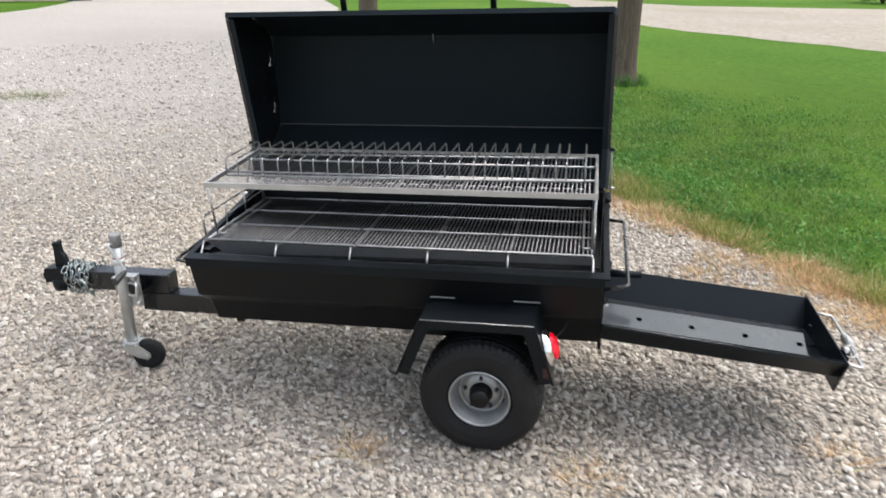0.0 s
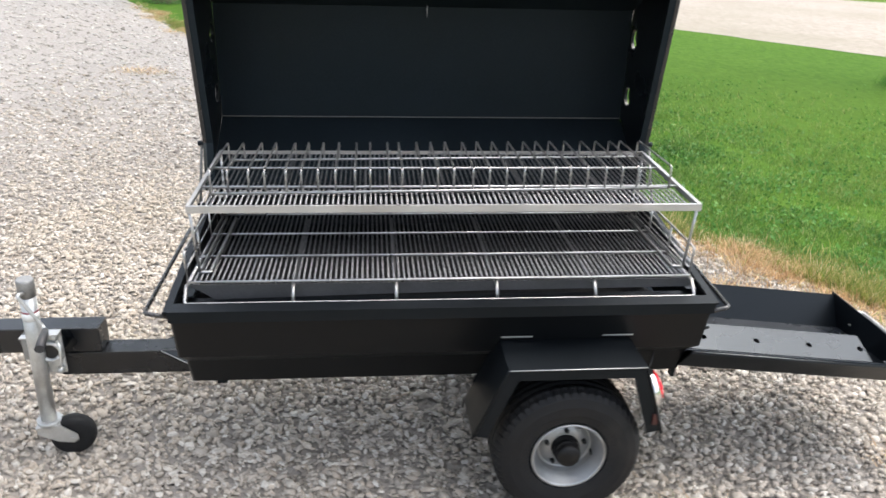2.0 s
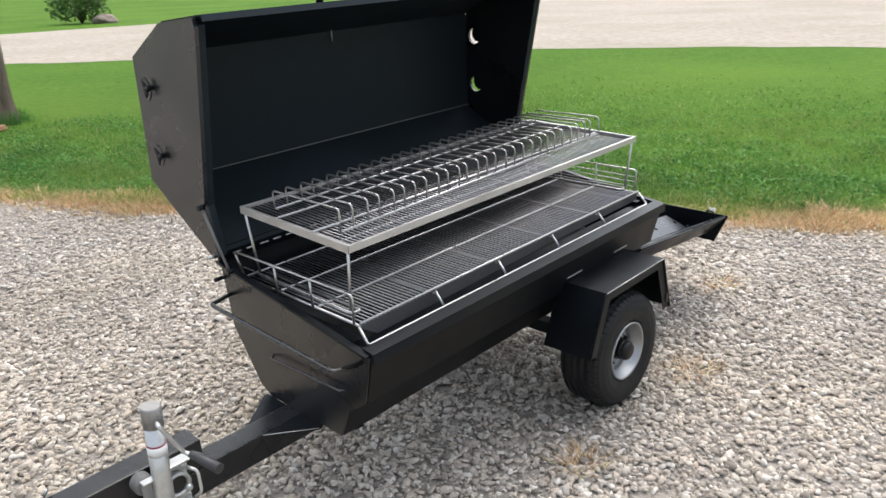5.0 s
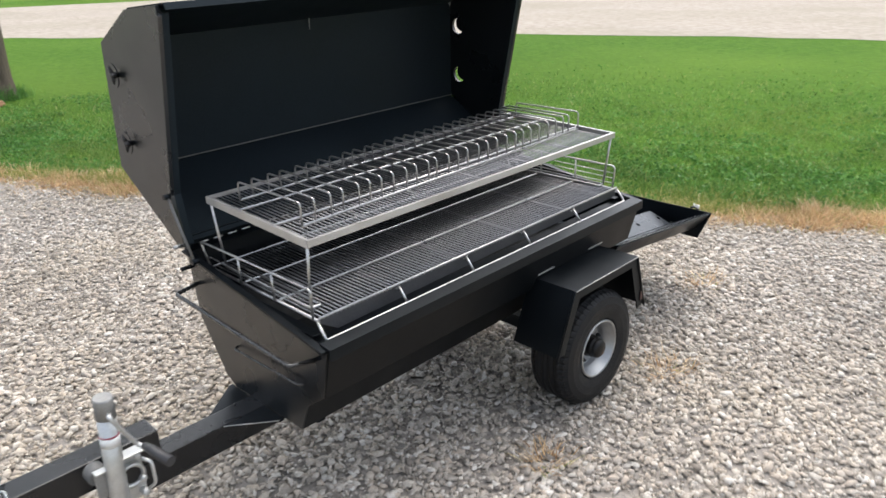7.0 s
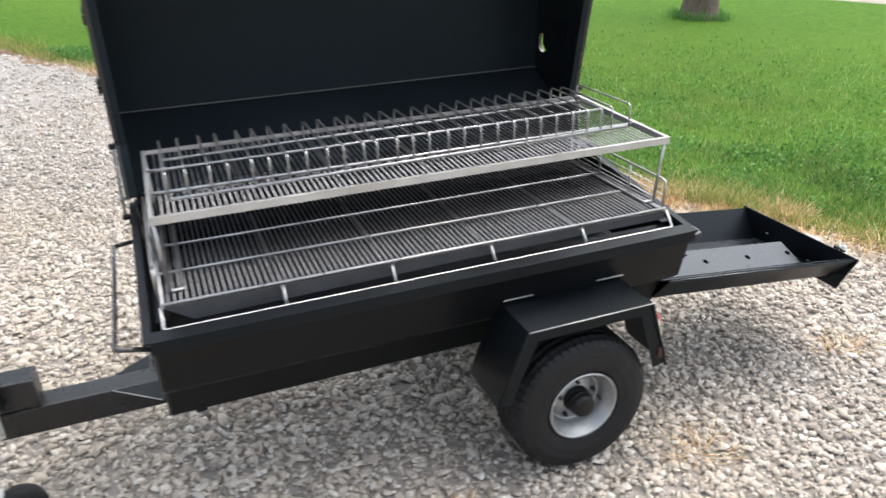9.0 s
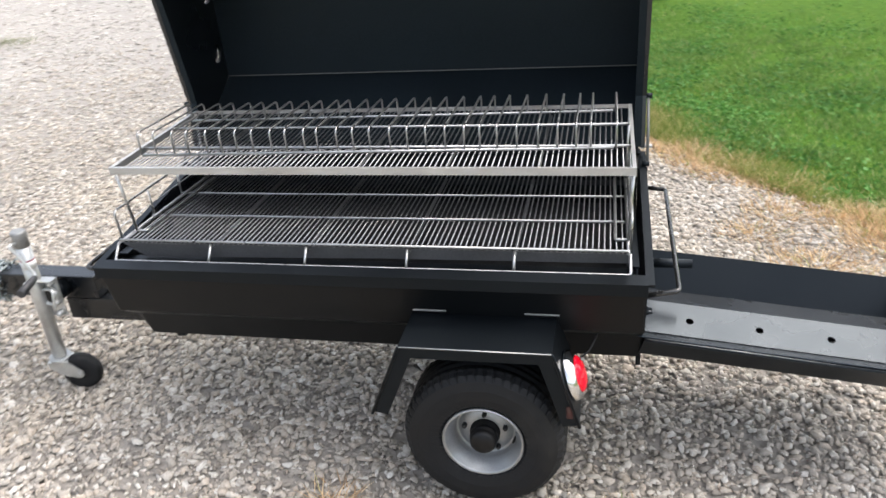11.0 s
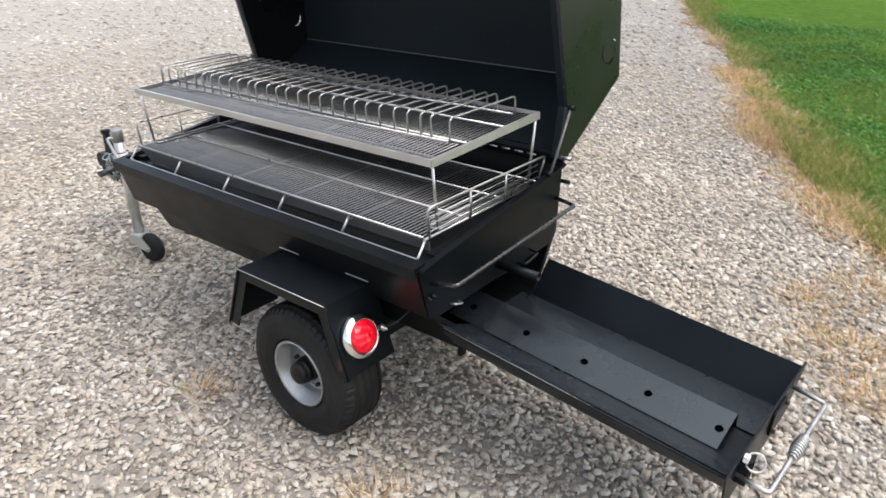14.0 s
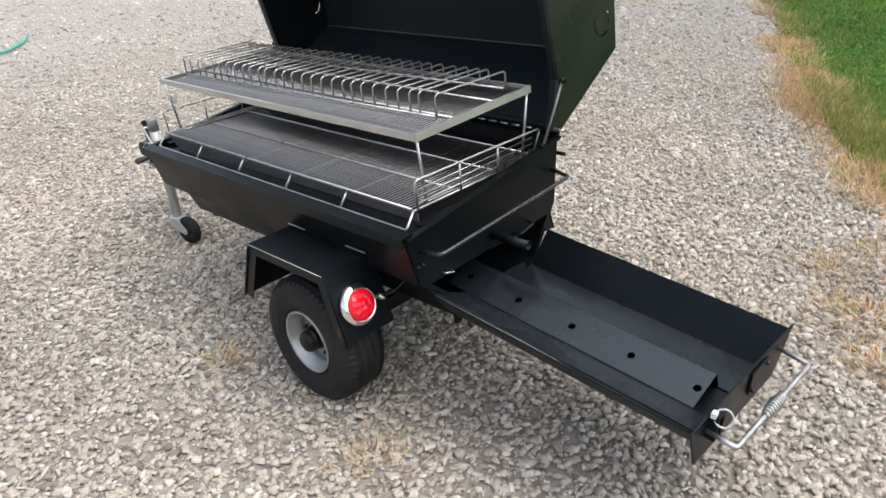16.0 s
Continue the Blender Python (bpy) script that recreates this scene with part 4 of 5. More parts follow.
# ---------------------------------------------------------------- the grates
def grill_grate():
    g = tagged(empty("grill_grate", TRAILER), "wide steel rod cooking grate lying in the fire box", "grate")
    X0, X1, Z = -1.292, 0.125, 0.706
    for y in (2.495, 2.672, 2.85, 3.03):
        part("long_bar", tube([(X0, y, Z + 0.0075), (X1, y, Z + 0.0075)], 0.0036, 8), STEEL, g, "bright long bar")
    part("lower_bar", tube(fillet([(X0 - 0.004, 2.495, Z), (X0 - 0.006, 2.461, 0.664), (X1 + 0.006, 2.461, 0.664), (X1 + 0.004, 2.495, Z)], 0.008), 0.0042, 8), STEEL, g, "bright lower front rail")
    for k in range(1, 5):
        x = X0 + (X1 - X0) * k / 5
        part("strut", tube([(x, 2.461, 0.664), (x, 2.495, Z)], 0.0042, 6), STEEL, g)
        part("cross_support", box(x - 0.005, x + 0.005, 2.5, 3.03, Z - 0.012, Z - 0.0085), GRATEROD, g, "flat bar below the rods")
    for x in (X0, X1):
        part("side_bar", tube([(x, 2.495, Z), (x, 3.03, Z)], 0.0042, 8), STEEL, g)
    for x, s in ((X0, -1), (X1, 1)):
        path = fillet([(x + s * 0.004, 2.515, Z), (x + s * 0.006, 2.508, Z + 0.088), (x + s * 0.012, 3.065, Z + 0.086), (x + s * 0.006, 3.03, Z)], 0.018)
        part("side_rail", tube(path, 0.0036, 8), STEEL, g, "raised side rail")
        for y in (2.69, 2.86):
            part("rail_post", tube([(x + s * 0.006, y, Z), (x + s * 0.007, y, Z + 0.087)], 0.0036, 6), STEEL, g)
        for k in ((0.036,) if s < 0 else (0.02, 0.04, 0.06)):
            part("rail_wire", tube([(x + s * 0.006, 2.515, Z + k), (x + s * 0.006, 3.03, Z + k + 0.004)], 0.0019, 6), STEEL, g)
    n = 96
    first = None
    for k in range(1, n):
        x = X0 + (X1 - X0) * k / n
        if first is None:
            first = part("rod", tube([(0, 2.491, 0), (0, 3.034, 0)], 0.0021, 6), GRATEROD, g)
            ob = first
        else:
            ob = part("rod", first.data, None, g)
        ob.location = (x + random.uniform(-0.0006, 0.0006), 0, Z + 0.004)


def warming_rack():
    r = tagged(empty("warming_rack", TRAILER), "raised stainless rack with a row of upright wire dividers", "rack")
    X0, X1 = -1.283, 0.137
    ya, yb, za, zb = 2.52, 3.025, 0.922, 0.938
    sl = (zb - za) / (yb - ya)

    def zz(y):
        return za + (y - ya) * sl

    # angle-bar frame
    part("front_rail", folded([(ya, za - 0.019), (ya, za), (ya + 0.011, za)], -0.0032, X0, X1, bevel=0.0008), FRAMESTEEL, r, "stainless angle bar")
    part("rear_rail", folded([(yb, zb - 0.012), (yb, zb), (yb - 0.008, zb)], 0.0032, X0, X1, bevel=0.0008), FRAMESTEEL, r, "stainless angle bar")
    for x, s in ((X0, 1), (X1, -1)):
        bm = folded([(x, -0.022), (x, 0), (x + s * 0.01, 0)], -s * 0.0032, 0.0, yb - ya, "xz", 0.0008)
        ob = part("side_rail", bm, FRAMESTEEL, r, "stainless angle bar")
        ob.matrix_local = Matrix.Translation((0, ya, za + 0.0006)) @ pose(0, 0, 0, math.degrees(math.atan(sl)), 0, 0)
    for y in (2.69, 2.862):
        part("long_bar", tube([(X0 + 0.003, y, zz(y) - 0.006), (X1 - 0.003, y, zz(y) - 0.006)], 0.0042, 8), STEEL, r)
    for k in range(1, 6):
        x = X0 + (X1 - X0) * k / 6
        part("cross_support", box(x - 0.004, x + 0.004, ya + 0.003, yb - 0.003, zz(2.75) - 0.024, zz(2.75) - 0.02), GRATEROD, r)
    first = None
    n = 96
    for k in range(2, n - 1):
        x = X0 + (X1 - X0) * k / n
        if first is None:
            first = part("rod", tube([(0, ya + 0.004, zz(ya) - 0.012), (0, yb - 0.004, zz(yb) - 0.012)], 0.0021, 6), GRATEROD, r)
            ob = first
        else:
            ob = part("rod", first.data, None, r)
        ob.location = (x + random.uniform(-0.0006, 0.0006), 0, 0)
    # wire divider insert
    f0, f1 = 2.612, 2.915
    D0, D1 = -1.232, 0.083
    skew = 0.045
    part("divider_base", tube([(D0, f0, zz(f0) + 0.002), (D1, f0 + skew, zz(f0) + 0.003)], 0.0042, 8), STEEL, r, "base wire of the dividers")
    part("divider_base", tube([(D0, f1, zz(f1) + 0.002), (D1, f1 + skew, zz(f1) + 0.003)], 0.0042, 8), STEEL, r, "base wire of the dividers")
    hoop = None
    for k in range(28):
        x = D0 + 0.003 + (D1 - D0 - 0.006) * k / 27
        if hoop is None:
            path = fillet([(0, f0, zz(f0)), (0, f0 - 0.002, zz(f0) + 0.068), (0, f1 + 0.002, zz(f1) + 0.058), (0, f1, zz(f1))], 0.016, 4)
            hoop = part("divider", tube(path, 0.003, 6), STEEL, r, "bent wire divider")
            ob = hoop
        else:
            ob = part("divider", hoop.data, None, r)
            ob["label"] = "bent wire divider"
        ob.location = (x, skew * k / 27, 0)
        ob.rotation_euler = (0, random.uniform(-0.01, 0.01), 0)
    # wire legs with U-shaped feet lying on the grate
    zg = 0.7165
    for x, s in ((X0 + 0.006, 1), (X1 - 0.006, -1)):
        for y, yf in ((ya + 0.012, 2.555), (yb - 0.012, 2.985)):
            part("leg", tube([(x, y, zz(y) - 0.006), (x + s * 0.006, yf, zg)], 0.0042, 8), STEEL, r, "wire leg")
        foot = fillet([(x + s * 0.006, 2.985, zg), (x + s * 0.006, 2.555, zg), (x + s * 0.038, 2.555, zg), (x + s * 0.038, 2.985, zg)], 0.008)
        part("foot", tube(foot, 0.0042, 8), STEEL, r, "U-shaped wire foot")


grill_grate()
warming_rack()


# ---------------------------------------------------------------- safety chain on the drawbar
def safety_chain():
    c = tagged(empty("safety_chain", TRAILER), "zinc safety chain wound round the drawbar", "chain")
    rnd = random.Random(5)
    link = None
    k = 0
    for loop in range(5):
        x0 = -2.148 + loop * 0.026
        for j in range(13):
            a = 2 * math.pi * j / 13 + loop * 0.3
            rad = 0.047 / max(abs(math.cos(a)), abs(math.sin(a))) ** 0.7 + rnd.uniform(0.0, 0.009)
            if math.sin(a) < -0.5:
                rad += 0.014
            p = Vector((x0 + 0.026 * j / 13 + rnd.uniform(-0.005, 0.005), 2.81 + rad * math.cos(a), 0.392 + rad * math.sin(a)))
            if link is None:
                pts = []
                for q in range(18):
                    b = 2 * math.pi * q / 18
                    pts.append((0.0095 * math.cos(b), 0.0095 * math.sin(b) + (0.0085 if math.sin(b) > 0 else -0.0085), 0))
                link = part("link", tube(pts, 0.0032, 6, closed=True), CHAINZINC, c)
                ob = link
            else:
                ob = part("link", link.data, None, c)
            ob.matrix_local = Matrix.Translation(p) @ Matrix.Rotation(a + math.pi / 2, 4, "X") @ Matrix.Rotation(radians(35 + 90 * (k % 2) + rnd.uniform(-14, 14)), 4, "Y") @ Matrix.Rotation(rnd.uniform(-0.25, 0.25), 4, "Z")
            k += 1
    hook = fillet([(-2.085, 2.735, 0.40), (-2.055, 2.725, 0.41), (-2.02, 2.725, 0.395), (-2.015, 2.725, 0.36), (-2.035, 2.725, 0.345)], 0.015)
    part("hook", tube(hook, 0.0045, 8), CHAINZINC, c, "zinc chain hook")


safety_chain()


# ---------------------------------------------------------------- background: trees, house, shrubs, hose
def tree(x, y, rad, height, seed):
    t = tagged(empty("tree", Matrix.Translation((x, y, 0))), "tall shade tree with grey-brown bark standing in the lawn", "tree")
    rnd = random.Random(seed)
    trunk = bmesh.new()
    n, rings = 26, []
    levels = [0, 0.06, 0.14, 0.28, 0.5, 0.9, 1.5, 2.2, 3.0, 3.9, height * 0.62]
    for z in levels:
        flare = 1 + 0.45 * math.exp(-z / 0.16)
        r = rad * flare * (1 - 0.45 * z / height)
        ring = []
        for j in range(n):
            a = 2 * math.pi * j / n
            w = 1 + 0.10 * noise.noise(Vector((math.cos(a) * 2.2, math.sin(a) * 2.2, z * 0.5 + seed))) + 0.06 * (flare - 1) * math.cos(5 * a + seed) + 0.025 * math.sin(9 * a + z)
            ring.append(trunk.verts.new((r * w * math.cos(a) + 0.03 * math.sin(z), r * w * math.sin(a), z - 0.03)))
        rings.append(ring)
    for a, b in zip(rings, rings[1:]):
        for j in range(n):
            trunk.faces.new((a[j], a[(j + 1) % n], b[(j + 1) % n], b[j])).smooth = True
    part("trunk", trunk, BARK, t, "rough grey-brown trunk flared at its foot")
    tips = []
    for k in range(7):
        a = 2 * math.pi * k / 7 + rnd.uniform(-0.3, 0.3)
        z0 = height * rnd.uniform(0.42, 0.6)
        ln = height * rnd.uniform(0.22, 0.36)
        pts = [(0, 0, z0), (0.3 * ln * math.cos(a), 0.3 * ln * math.sin(a), z0 + 0.3 * ln), (0.75 * ln * math.cos(a), 0.75 * ln * math.sin(a), z0 + 0.62 * ln), (ln * math.cos(a + 0.2), ln * math.sin(a + 0.2), z0 + ln * 0.95)]
        part("limb", tube(pts, [rad * 0.42, rad * 0.3, rad * 0.18, rad * 0.06], 10), BARK, t)
        tips += [pts[2], pts[3]]
    g = np.random.default_rng(seed)
    cs, ns = [], 2600
    tips = np.array(tips)
    for k in range(ns):
        c = tips[g.integers(len(tips))] + g.normal(0, 0.55, 3)
        cs.append(c)
    part("crown", leaf_mesh(np.array(cs), 0.13, g), LEAF, t, "leafy green crown")


def leaf_mesh(cs, size, g):
    """Many small leaf blades, each a folded pair of triangles."""
    n = len(cs)
    d = g.normal(0, 1, (n, 3))
    d /= np.linalg.norm(d, axis=1)[:, None]
    e = np.cross(d, g.normal(0, 1, (n, 3)))
    e /= np.linalg.norm(e, axis=1)[:, None]
    s = size * g.uniform(0.6, 1.3, (n, 1))
    v = np.stack([cs - d * s, cs + e * s * 0.5 + d * s * 0.1, cs + d * s, cs - e * s * 0.5 + d * s * 0.1], 1).reshape(-1, 3)
    b = np.arange(n)[:, None] * 4
    tr = np.concatenate([b + [0, 1, 2], b + [0, 2, 3]], 1).reshape(-1, 3)
    return tri_mesh("leaves", v, tr)


def shrub(x, y, r, h, seed, label):
    s = tagged(empty("shrub", Matrix.Translation((x, y, 0))), label, "shrub")
    g = np.random.default_rng(seed)
    for k in range(5):
        a = 2 * math.pi * k / 5
        part("stem", tube([(0, 0, -0.02), (0.3 * r * math.cos(a), 0.3 * r * math.sin(a), h * 0.4), (0.6 * r * math.cos(a), 0.6 * r * math.sin(a), h * 0.75)], [0.05, 0.035, 0.012], 8), BARK, s)
    n = 1800
    d = g.normal(0, 1, (n, 3))
    d /= np.linalg.norm(d, axis=1)[:, None]
    rr = g.uniform(0.45, 1.05, (n, 1)) * (1 + 0.25 * np.sin(d[:, :1] * 5 + seed))
    cs = d * rr * [r, r, h * 0.5] + [0, 0, h * 0.52]
    cs = cs[cs[:, 2] > 0.05]
    part("foliage", leaf_mesh(cs, 0.11, g), LEAF, s, "dense dark green foliage")


tree(0.5, 11.65, 0.19, 9.5, 3)
tree(7.0, 10.75, 0.25, 11.0, 8)
tree(-5.05, 17.4, 0.22, 10.5, 12)
shrub(-0.6, 58.0, 1.3, 1.7, 4, "rounded dark green shrub far across the lane")
shrub(13.6, 41.5, 1.3, 1.9, 5, "dark green shrub beside a low rock")
rock = bmesh.new()
bmesh.ops.create_icosphere(rock, subdivisions=3, radius=0.6)
for v in rock.verts:
    v.co *= 1 + 0.25 * noise.noise(v.co * 2.3)
    v.co.z *= 0.55
rk = part("rock", rock, ROCK)
rk.location = (14.3, 40.3, 0.1)
tagged(rk, "low weathered rock beside a shrub", "rock")


def house():
    """A low cream building whose foot shows at the end of the drive."""
    h = tagged(empty("house", Matrix.Translation((-21.4, 30.9, 0)) @ pose(0, 0, 0, 0, 0, 37)), "cream clapboard house with a dark green corner", "house")
    wall = part("wall", box(-12, -1.0, 0.05, 7, -0.05, 2.7), SIDING, h, "cream clapboard wall")
    board = None
    for k in range(17):
        if board is None:
            board = part("clapboard", folded([(0.03, 0.0), (0.0, -0.165), (0.045, -0.165)], 0.012, -12, -1.0, "yz"), SIDING, wall)
            ob = board
        else:
            ob = part("clapboard", board.data, None, wall)
        ob.location = (0, 0, 0.165 + 0.157 * k)
    part("corner_panel", box(-1.0, 0.0, -0.02, 7.02, -0.05, 2.72, 0.01), DARKGREEN, h, "dark green corner panel")
    part("corner_trim", box(0.002, 0.09, -0.04, 0.1, -0.05, 2.7, 0.005), TRIMWHITE, h, "white corner trim")
    rf = bmesh.new()
    add_to(rf, [(-12.5, -0.6, 2.6), (0.6, -0.6, 2.6), (0.6, 7.6, 2.6), (-12.5, 7.6, 2.6), (-12.5, 3.5, 4.6), (0.6, 3.5, 4.6)], [(0, 1, 5, 4), (2, 3, 4, 5), (0, 4, 3), (1, 2, 5), (0, 3, 2, 1)])
    part("roof", rf, ROOFING, h, "grey shingle roof")


house()

hose_pts = [(-7.3 - 0.35 * k + 0.12 * math.sin(k * 0.8), 3.45 + 0.3 * k + 0.1 * math.sin(k * 1.3), 0.024) for k in range(-7, 4)]
hose = part("garden_hose", tube(hose_pts, 0.017, 8), HOSE)
tagged(hose, "teal garden hose lying across the gravel", "hose")


# ---------------------------------------------------------------- grass
def in_edge(x, y):
    ys = np.array([p[1] for p in EDGE])
    xs = np.array([p[0] for p in EDGE])
    return np.interp(y, ys, xs)


def blades(base, height, width, lean, g, toward=None):
    """Bent grass blades: a quad and a tip each; toward: the bearings that they lean to."""
    n = len(base)
    a = g.uniform(0, 2 * np.pi, n)
    side = np.stack([np.cos(a), np.sin(a), 0 * a], 1) * (width[:, None] * 0.5)
    b = g.uniform(0, 2 * np.pi, n) if toward is None else toward
    fall = np.stack([np.cos(b), np.sin(b), 0 * b], 1) * (height * lean)[:, None]
    up = np.stack([0 * a, 0 * a, height * np.sqrt(np.clip(1 - lean**2, 0.05, 1))], 1)
    v = np.stack([base - side, base + side, base + side * 0.7 + up * 0.6 + fall * 0.4, base - side * 0.7 + up * 0.6 + fall * 0.4, base + up + fall], 1).reshape(-1, 3)
    k = np.arange(n)[:, None] * 5
    tr = np.concatenate([k + [0, 1, 2], k + [0, 2, 3], k + [3, 2, 4]], 1).reshape(-1, 3)
    return v, tr


def patchy(x, y, scale, seed):
    """A smooth uneven field between about 0 and 1."""
    return np.array([0.5 + 0.9 * noise.noise(Vector((u * scale, w * scale, seed))) for u, w in zip(np.round(x, 2), np.round(y, 2))]).clip(0, 1)


def lawn_blades():
    g = np.random.default_rng(21)
    # clumped seeds, thinning with distance from the drive
    n = 200000
    y = g.uniform(0.0, 11.5, n)
    d = g.exponential(2.2, n)
    x = in_edge(0, y) + 0.2 + 0.1 * np.sin(y * 2.3) + 0.07 * g.normal(0, 1, n) + d
    clump = patchy(x, y, 3.5, 1.7)
    near = (x < 10) & (g.uniform(0, 1, n) < np.clip((10.5 - np.hypot(x, y - 1)) / 4, 0, 1)) & (g.uniform(0, 1, n) < 0.4 + 0.75 * clump) & (g.uniform(0, 1, n) < np.clip((y - 0.1) / 2.0, 0, 1))
    x, y, clump = x[near], y[near], clump[near]
    far = np.clip((np.hypot(x, y - 1) - 3) / 10, 0, 1)
    h = g.uniform(0.03, 0.075, len(x)) * (0.6 + 0.7 * clump)
    wd = g.uniform(0.003, 0.0065, len(x)) * (1 + 1.6 * far)
    v, tr = blades(np.stack([x, y, np.full(len(x), -0.013)], 1), h, wd, g.uniform(0.35, 0.9, len(x)) + 0.08 * far, g)
    ob = part("lawn_grass", tri_mesh("lawn_grass", v, tr), BLADE)
    tagged(ob, "short green lawn grass beside the drive", "grass", kind="stuff")
    # low broad-leaved clover between the blades
    n = 90000
    y = g.uniform(0.5, 11.0, n)
    x = in_edge(0, y) + 0.3 + g.exponential(1.5, n)
    keep = g.uniform(0, 1, n) < patchy(x, y, 1.9, 6.3) ** 1.5
    x, y = x[keep], y[keep]
    cs = np.stack([x, y, g.uniform(0.002, 0.034, len(x))], 1)
    ob = part("clover", leaf_mesh(cs, 0.017, g), CLOVER)
    tagged(ob, "low broad-leaved clover in the lawn", "clover", kind="stuff")


def dry_border():
    g = np.random.default_rng(33)
    # yellowing grass between lawn and straw
    n = 60000
    y = g.uniform(0.3, 14.0, n)
    y = np.where(g.uniform(0, 1, n) < 0.65, g.uniform(1.2, 7.5, n), y)
    d = 0.1 + np.abs(g.normal(0, 0.24, n)) - 0.06
    x = in_edge(0, y) + d
    thick = patchy(x, y, 1.4, 4.4)
    keep = g.uniform(0, 1, n) < 0.25 + 0.9 * thick
    x, y, thick = x[keep], y[keep], thick[keep]
    v, tr = blades(np.stack([x, y, np.full(len(x), -0.008)], 1), g.uniform(0.04, 0.11, len(x)) * (0.6 + 0.6 * thick), g.uniform(0.003, 0.006, len(x)), g.uniform(0.3, 0.9, len(x)), g)
    ob = part("yellowing_grass", tri_mesh("yellowing_grass", v, tr), FADED)
    tagged(ob, "yellowing grass where the lawn meets the gravel", "grass", kind="stuff")
    # dead straw in arching clumps, over a thin matted layer
    vs, trs, start = [], [], 0
    for k in range(560):
        cy = g.uniform(1.0, 8.0) if k % 4 else g.uniform(-2.0, 16.0)
        if g.uniform(0, 1) > 0.12 + 1.1 * max(0.0, noise.noise(Vector((cy * 1.1, 2.2, 5.5))) + 0.22):
            continue
        cx = in_edge(0, cy) + 0.07 + g.normal(0, 0.13)
        m = int(g.uniform(50, 210))
        r = g.uniform(0.03, 0.1)
        out = g.normal(0, r, (m, 2))
        size = g.uniform(0.04, 0.115)
        bearing = np.arctan2(out[:, 1], out[:, 0]) + g.normal(0, 0.5, m)
        v, tr = blades(np.stack([cx + out[:, 0], cy + out[:, 1], np.full(m, -0.006)], 1), size * g.uniform(0.5, 1.15, m), g.uniform(0.0025, 0.0055, m), g.uniform(0.35, 0.93, m), g, bearing)
        vs.append(v)
        trs.append(tr + start)
        start += len(v)
    n = 22000
    y = np.where(g.uniform(0, 1, n) < 0.7, g.uniform(1.0, 8.5, n), g.uniform(-2.5, 17.0, n))
    x = in_edge(0, y) + 0.05 + g.normal(0, 0.13, n)
    thick = patchy(x, y, 2.2, 8.8)
    keep = g.uniform(0, 1, n) < thick * 1.2
    x, y = x[keep], y[keep]
    v, tr = blades(np.stack([x, y, g.uniform(0.0, 0.012, len(x))], 1), g.uniform(0.03, 0.1, len(x)), g.uniform(0.003, 0.006, len(x)), g.uniform(0.88, 0.995, len(x)), g)
    vs.append(v)
    trs.append(tr + start)
    ob = part("dry_grass_border", tri_mesh("dry_grass_border", np.concatenate(vs), np.concatenate(trs)), STRAW)
    tagged(ob, "dead straw-coloured grass along the edge of the gravel", "dry grass", kind="stuff")


def dry_tuft(x, y, r, n, seed):
    g = np.random.default_rng(seed)
    c = g.normal(0, r, (n, 2))
    base = np.stack([x + c[:, 0] * 1.3, y + c[:, 1], np.full(n, 0.006)], 1)
    v, tr = blades(base, g.uniform(0.03, 0.095, n), g.uniform(0.0025, 0.005, n), g.uniform(0.75, 0.99, n), g, np.arctan2(c[:, 1], c[:, 0]) + g.normal(0, 0.7, n))
    ob = part("dry_grass_tuft", tri_mesh("tuft", v, tr), STRAW if r < 0.2 else WEED)
    tagged(ob, "small tuft of dead grass growing through the gravel", "dry grass", group="tufts in the gravel", kind="stuff")


lawn_blades()
dry_border()
TUFTS = [(-0.66, 2.22, 0.035, 115), (0.14, 2.24, 0.04, 115), (1.04, 2.52, 0.045, 115), (-6.95, 8.55, 0.2, 1100), (-3.3, 9.3, 0.12, 400)]
TUFTS += [(0.75, 4.18, 0.06, 275), (0.95, 3.87, 0.09, 605), (0.66, 5.0, 0.07, 330), (0.9, 4.42, 0.07, 330), (1.1, 3.62, 0.06, 330), (1.28, 4.1, 0.08, 495), (1.38, 3.75, 0.07, 385), (0.5, 5.3, 0.08, 385), (0.42, 12.0, 0.12, 500)]
for i, (x, y, r, n) in enumerate(TUFTS):
    dry_tuft(x, y, r, n, 50 + i)


def foot_grass(x, y, rad, n, seed):
    """Longer unmown grass standing round the foot of a trunk."""
    g = np.random.default_rng(seed)
    th = g.uniform(0, 2 * np.pi, n)
    r = rad * 1.3 + np.abs(g.normal(0, 0.09, n))
    base = np.stack([x + r * np.cos(th), y + r * np.sin(th), np.full(n, -0.01)], 1)
    tall = g.uniform(0.06, 0.19, n) * (0.75 + 0.5 * patchy(base[:, 0], base[:, 1], 3.0, seed))
    v, tr = blades(base, tall, g.uniform(0.004, 0.008, n), g.uniform(0.1, 0.55, n), g)
    ob = part("long_grass", tri_mesh("long_grass", v, tr), CLOVER)
    tagged(ob, "ring of longer unmown grass round the foot of a tree", "grass", kind="stuff")


foot_grass(0.5, 11.65, 0.19, 900, 91)
foot_grass(7.0, 10.75, 0.25, 1100, 92)
foot_grass(-5.05, 17.4, 0.22, 700, 93)


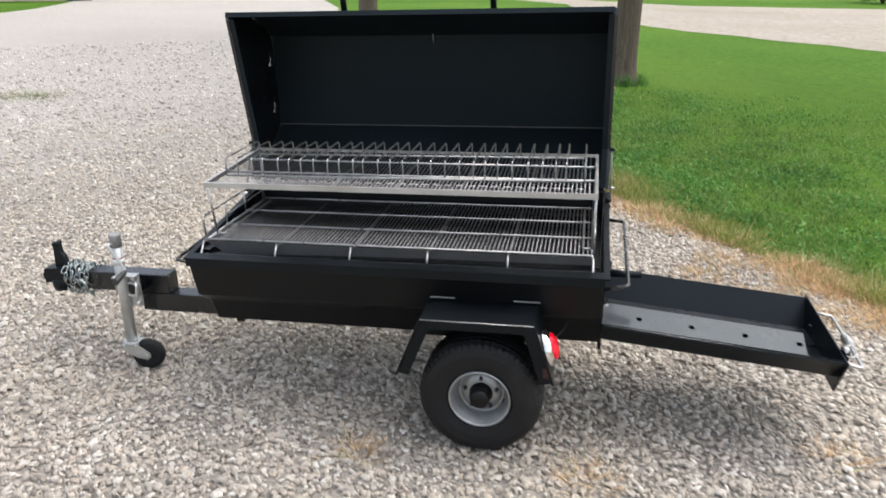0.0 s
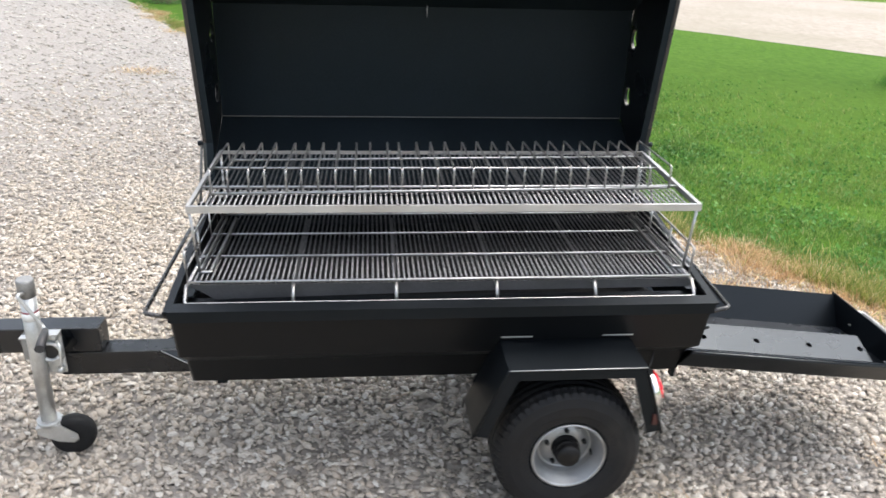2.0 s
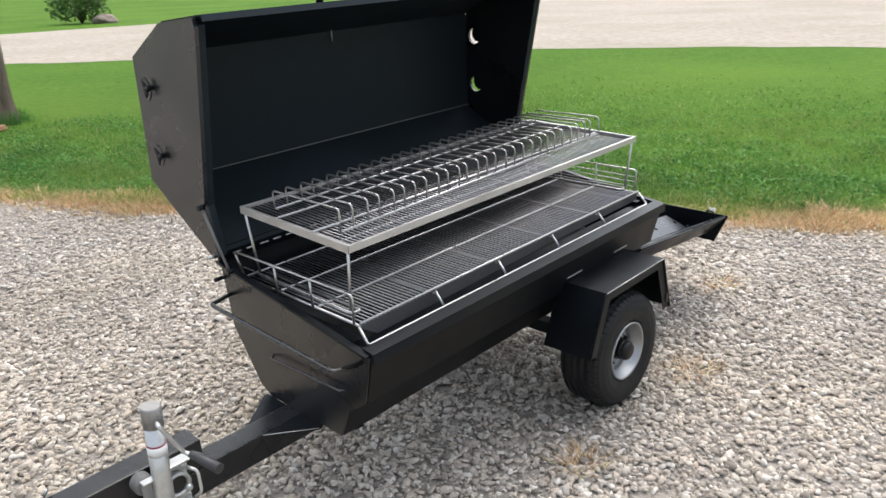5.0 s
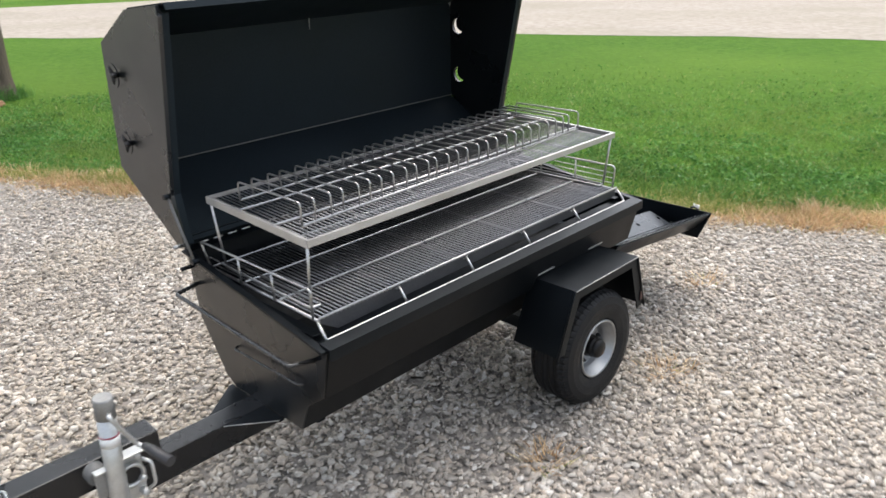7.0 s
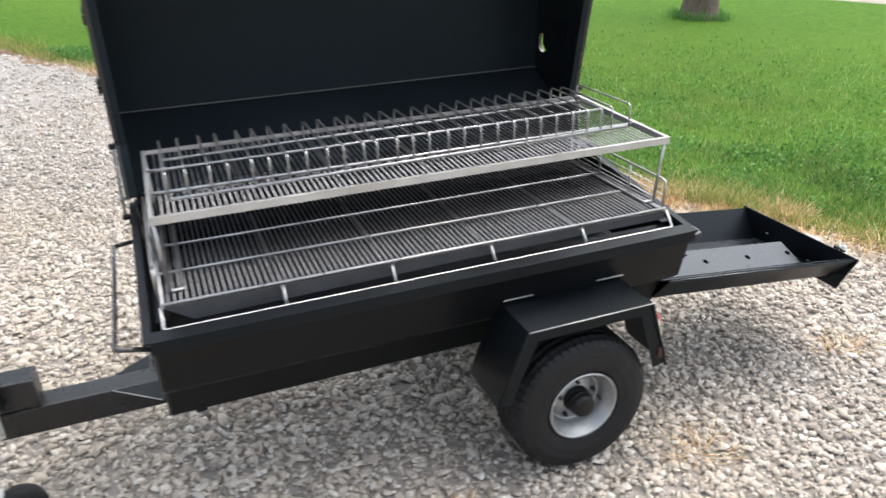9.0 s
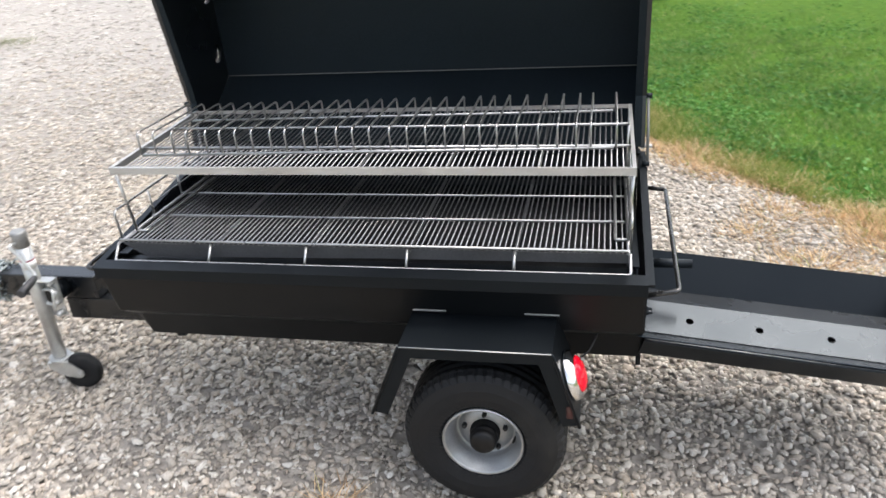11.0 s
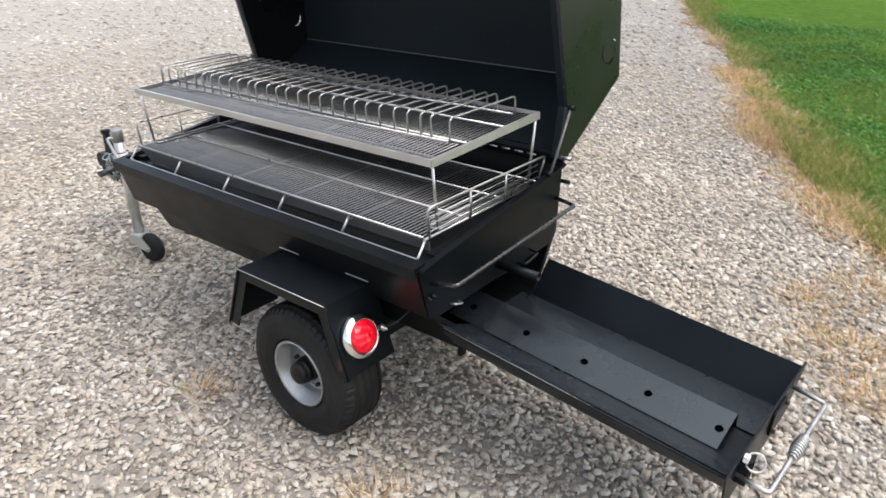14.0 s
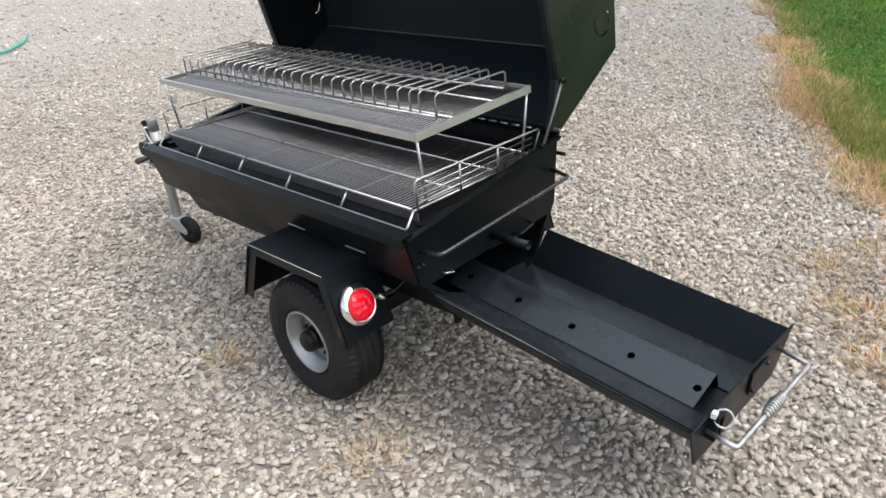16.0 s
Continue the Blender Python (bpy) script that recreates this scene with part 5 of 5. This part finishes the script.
def bark_chunk(x, y, turn):
    bm = bmesh.new()
    bmesh.ops.create_icosphere(bm, subdivisions=3, radius=1.0)
    for v in bm.verts:
        w = 1 + 0.28 * noise.noise(v.co * 1.6) + 0.1 * noise.noise(v.co * 5)
        v.co = Vector((v.co.x * 0.15 * w, v.co.y * 0.07 * w, max(v.co.z, -0.4) * 0.05 * w))
    ob = part("bark_chunk", bm, DEADBARK)
    ob.matrix_world = pose(x, y, 0.015, 0, 0, turn)
    tagged(ob, "fallen orange-brown lump of bark in the grass near a tree", "bark")


bark_chunk(0.28, 11.0, 12)


# ---------------------------------------------------------------- gravel stones
def stones(name, label, count, reach, lo, hi, seed, mat, far, r0=2.4):
    """Loose angular chips, half sunk in the bed: densest round the trailer, thinning and growing coarser outwards."""
    g = np.random.default_rng(seed)
    cx, cy = -0.6, 2.9
    # radius by density: even within r0, falling as a power beyond
    grid = np.linspace(0.05, reach, 400)
    dens = np.where(grid < r0, 1.0, (r0 / grid) ** 2.1) * grid
    blend = np.clip((grid - 3.5) / 4.5, 0, 1)
    dens = dens * (blend if far else 1 - blend)
    cum = np.cumsum(dens)
    r = np.interp(g.uniform(0, cum[-1], count), cum, grid)
    th = g.uniform(0, 2 * np.pi, count)
    x, y = cx + r * np.cos(th), cy + r * np.sin(th)
    keep = (x < in_edge(0, y) + 0.12 * g.normal(0, 1, count)) & (g.uniform(0, 1, count) < np.clip((y - 0.3) * 1.1, 0.06, 1))
    x, y, r = x[keep], y[keep], r[keep]
    n = len(x)
    # five-sided chips: a broad flat top over a slightly wider foot
    m = 5
    ang = np.arange(m)[None] * (2 * np.pi / m) + g.uniform(-0.5, 0.5, (n, m))
    rad = g.uniform(0.5, 1.2, (n, m))
    top = rad * g.uniform(0.82, 1.0, (n, m))
    foot = np.stack([rad * np.cos(ang), rad * np.sin(ang), np.full((n, m), -1.0)], -1)
    cap = np.stack([top * np.cos(ang), top * np.sin(ang), 0.85 + g.uniform(-0.25, 0.25, (n, m))], -1)
    shape = np.concatenate([foot, cap], 1)
    tri = np.array([(5, 6, 7), (5, 7, 8), (5, 8, 9)] + [q for k in range(m) for q in ((k, (k + 1) % m, 5 + (k + 1) % m), (k, 5 + (k + 1) % m, 5 + k))])
    s = (lo + (hi - lo) * g.beta(1.3, 2.6, n)) * np.maximum(1, r / 3.4) ** 0.6
    shape = shape * np.stack([s * g.uniform(0.9, 1.4, n), s * g.uniform(0.5, 0.95, n), s * g.uniform(0.15, 0.36, n)], 1)[:, None] * 0.5
    a, t1, t2 = g.uniform(0, 2 * np.pi, n), g.normal(0, 0.24, n), g.normal(0, 0.24, n)
    c, d = np.cos(t1)[:, None], np.sin(t1)[:, None]
    X, Y, Zc = shape[..., 0], shape[..., 1], shape[..., 2]
    Y, Zc = Y * c - Zc * d, Y * d + Zc * c
    c, d = np.cos(t2)[:, None], np.sin(t2)[:, None]
    X, Zc = X * c - Zc * d, X * d + Zc * c
    c, d = np.cos(a)[:, None], np.sin(a)[:, None]
    X, Y = X * c - Y * d, X * d + Y * c
    z = g.uniform(-0.002, 0.23 * hi, n) + dip(x, y)
    v = np.stack([X + x[:, None], Y + y[:, None], Zc + z[:, None]], -1).reshape(-1, 3)
    tr = (tri[None] + (np.arange(n) * 10)[:, None, None]).reshape(-1, 3)
    ob = part(name, tri_mesh(name, v, tr), mat)
    tagged(ob, label, "gravel", kind="stuff")


stones("gravel_chippings", "loose pale limestone chippings covering the drive", 155000, 12.0, 0.012, 0.05, 71, STONE, False)
stones("gravel_fines", "small limestone chips filling the gaps between larger ones", 58000, 5.0, 0.009, 0.024, 78, STONE, False, 2.2)
stones("trodden_gravel", "fine limestone gravel, more even in tone, further along the drive", 50000, 15.0, 0.014, 0.05, 74, FARSTONE, True)
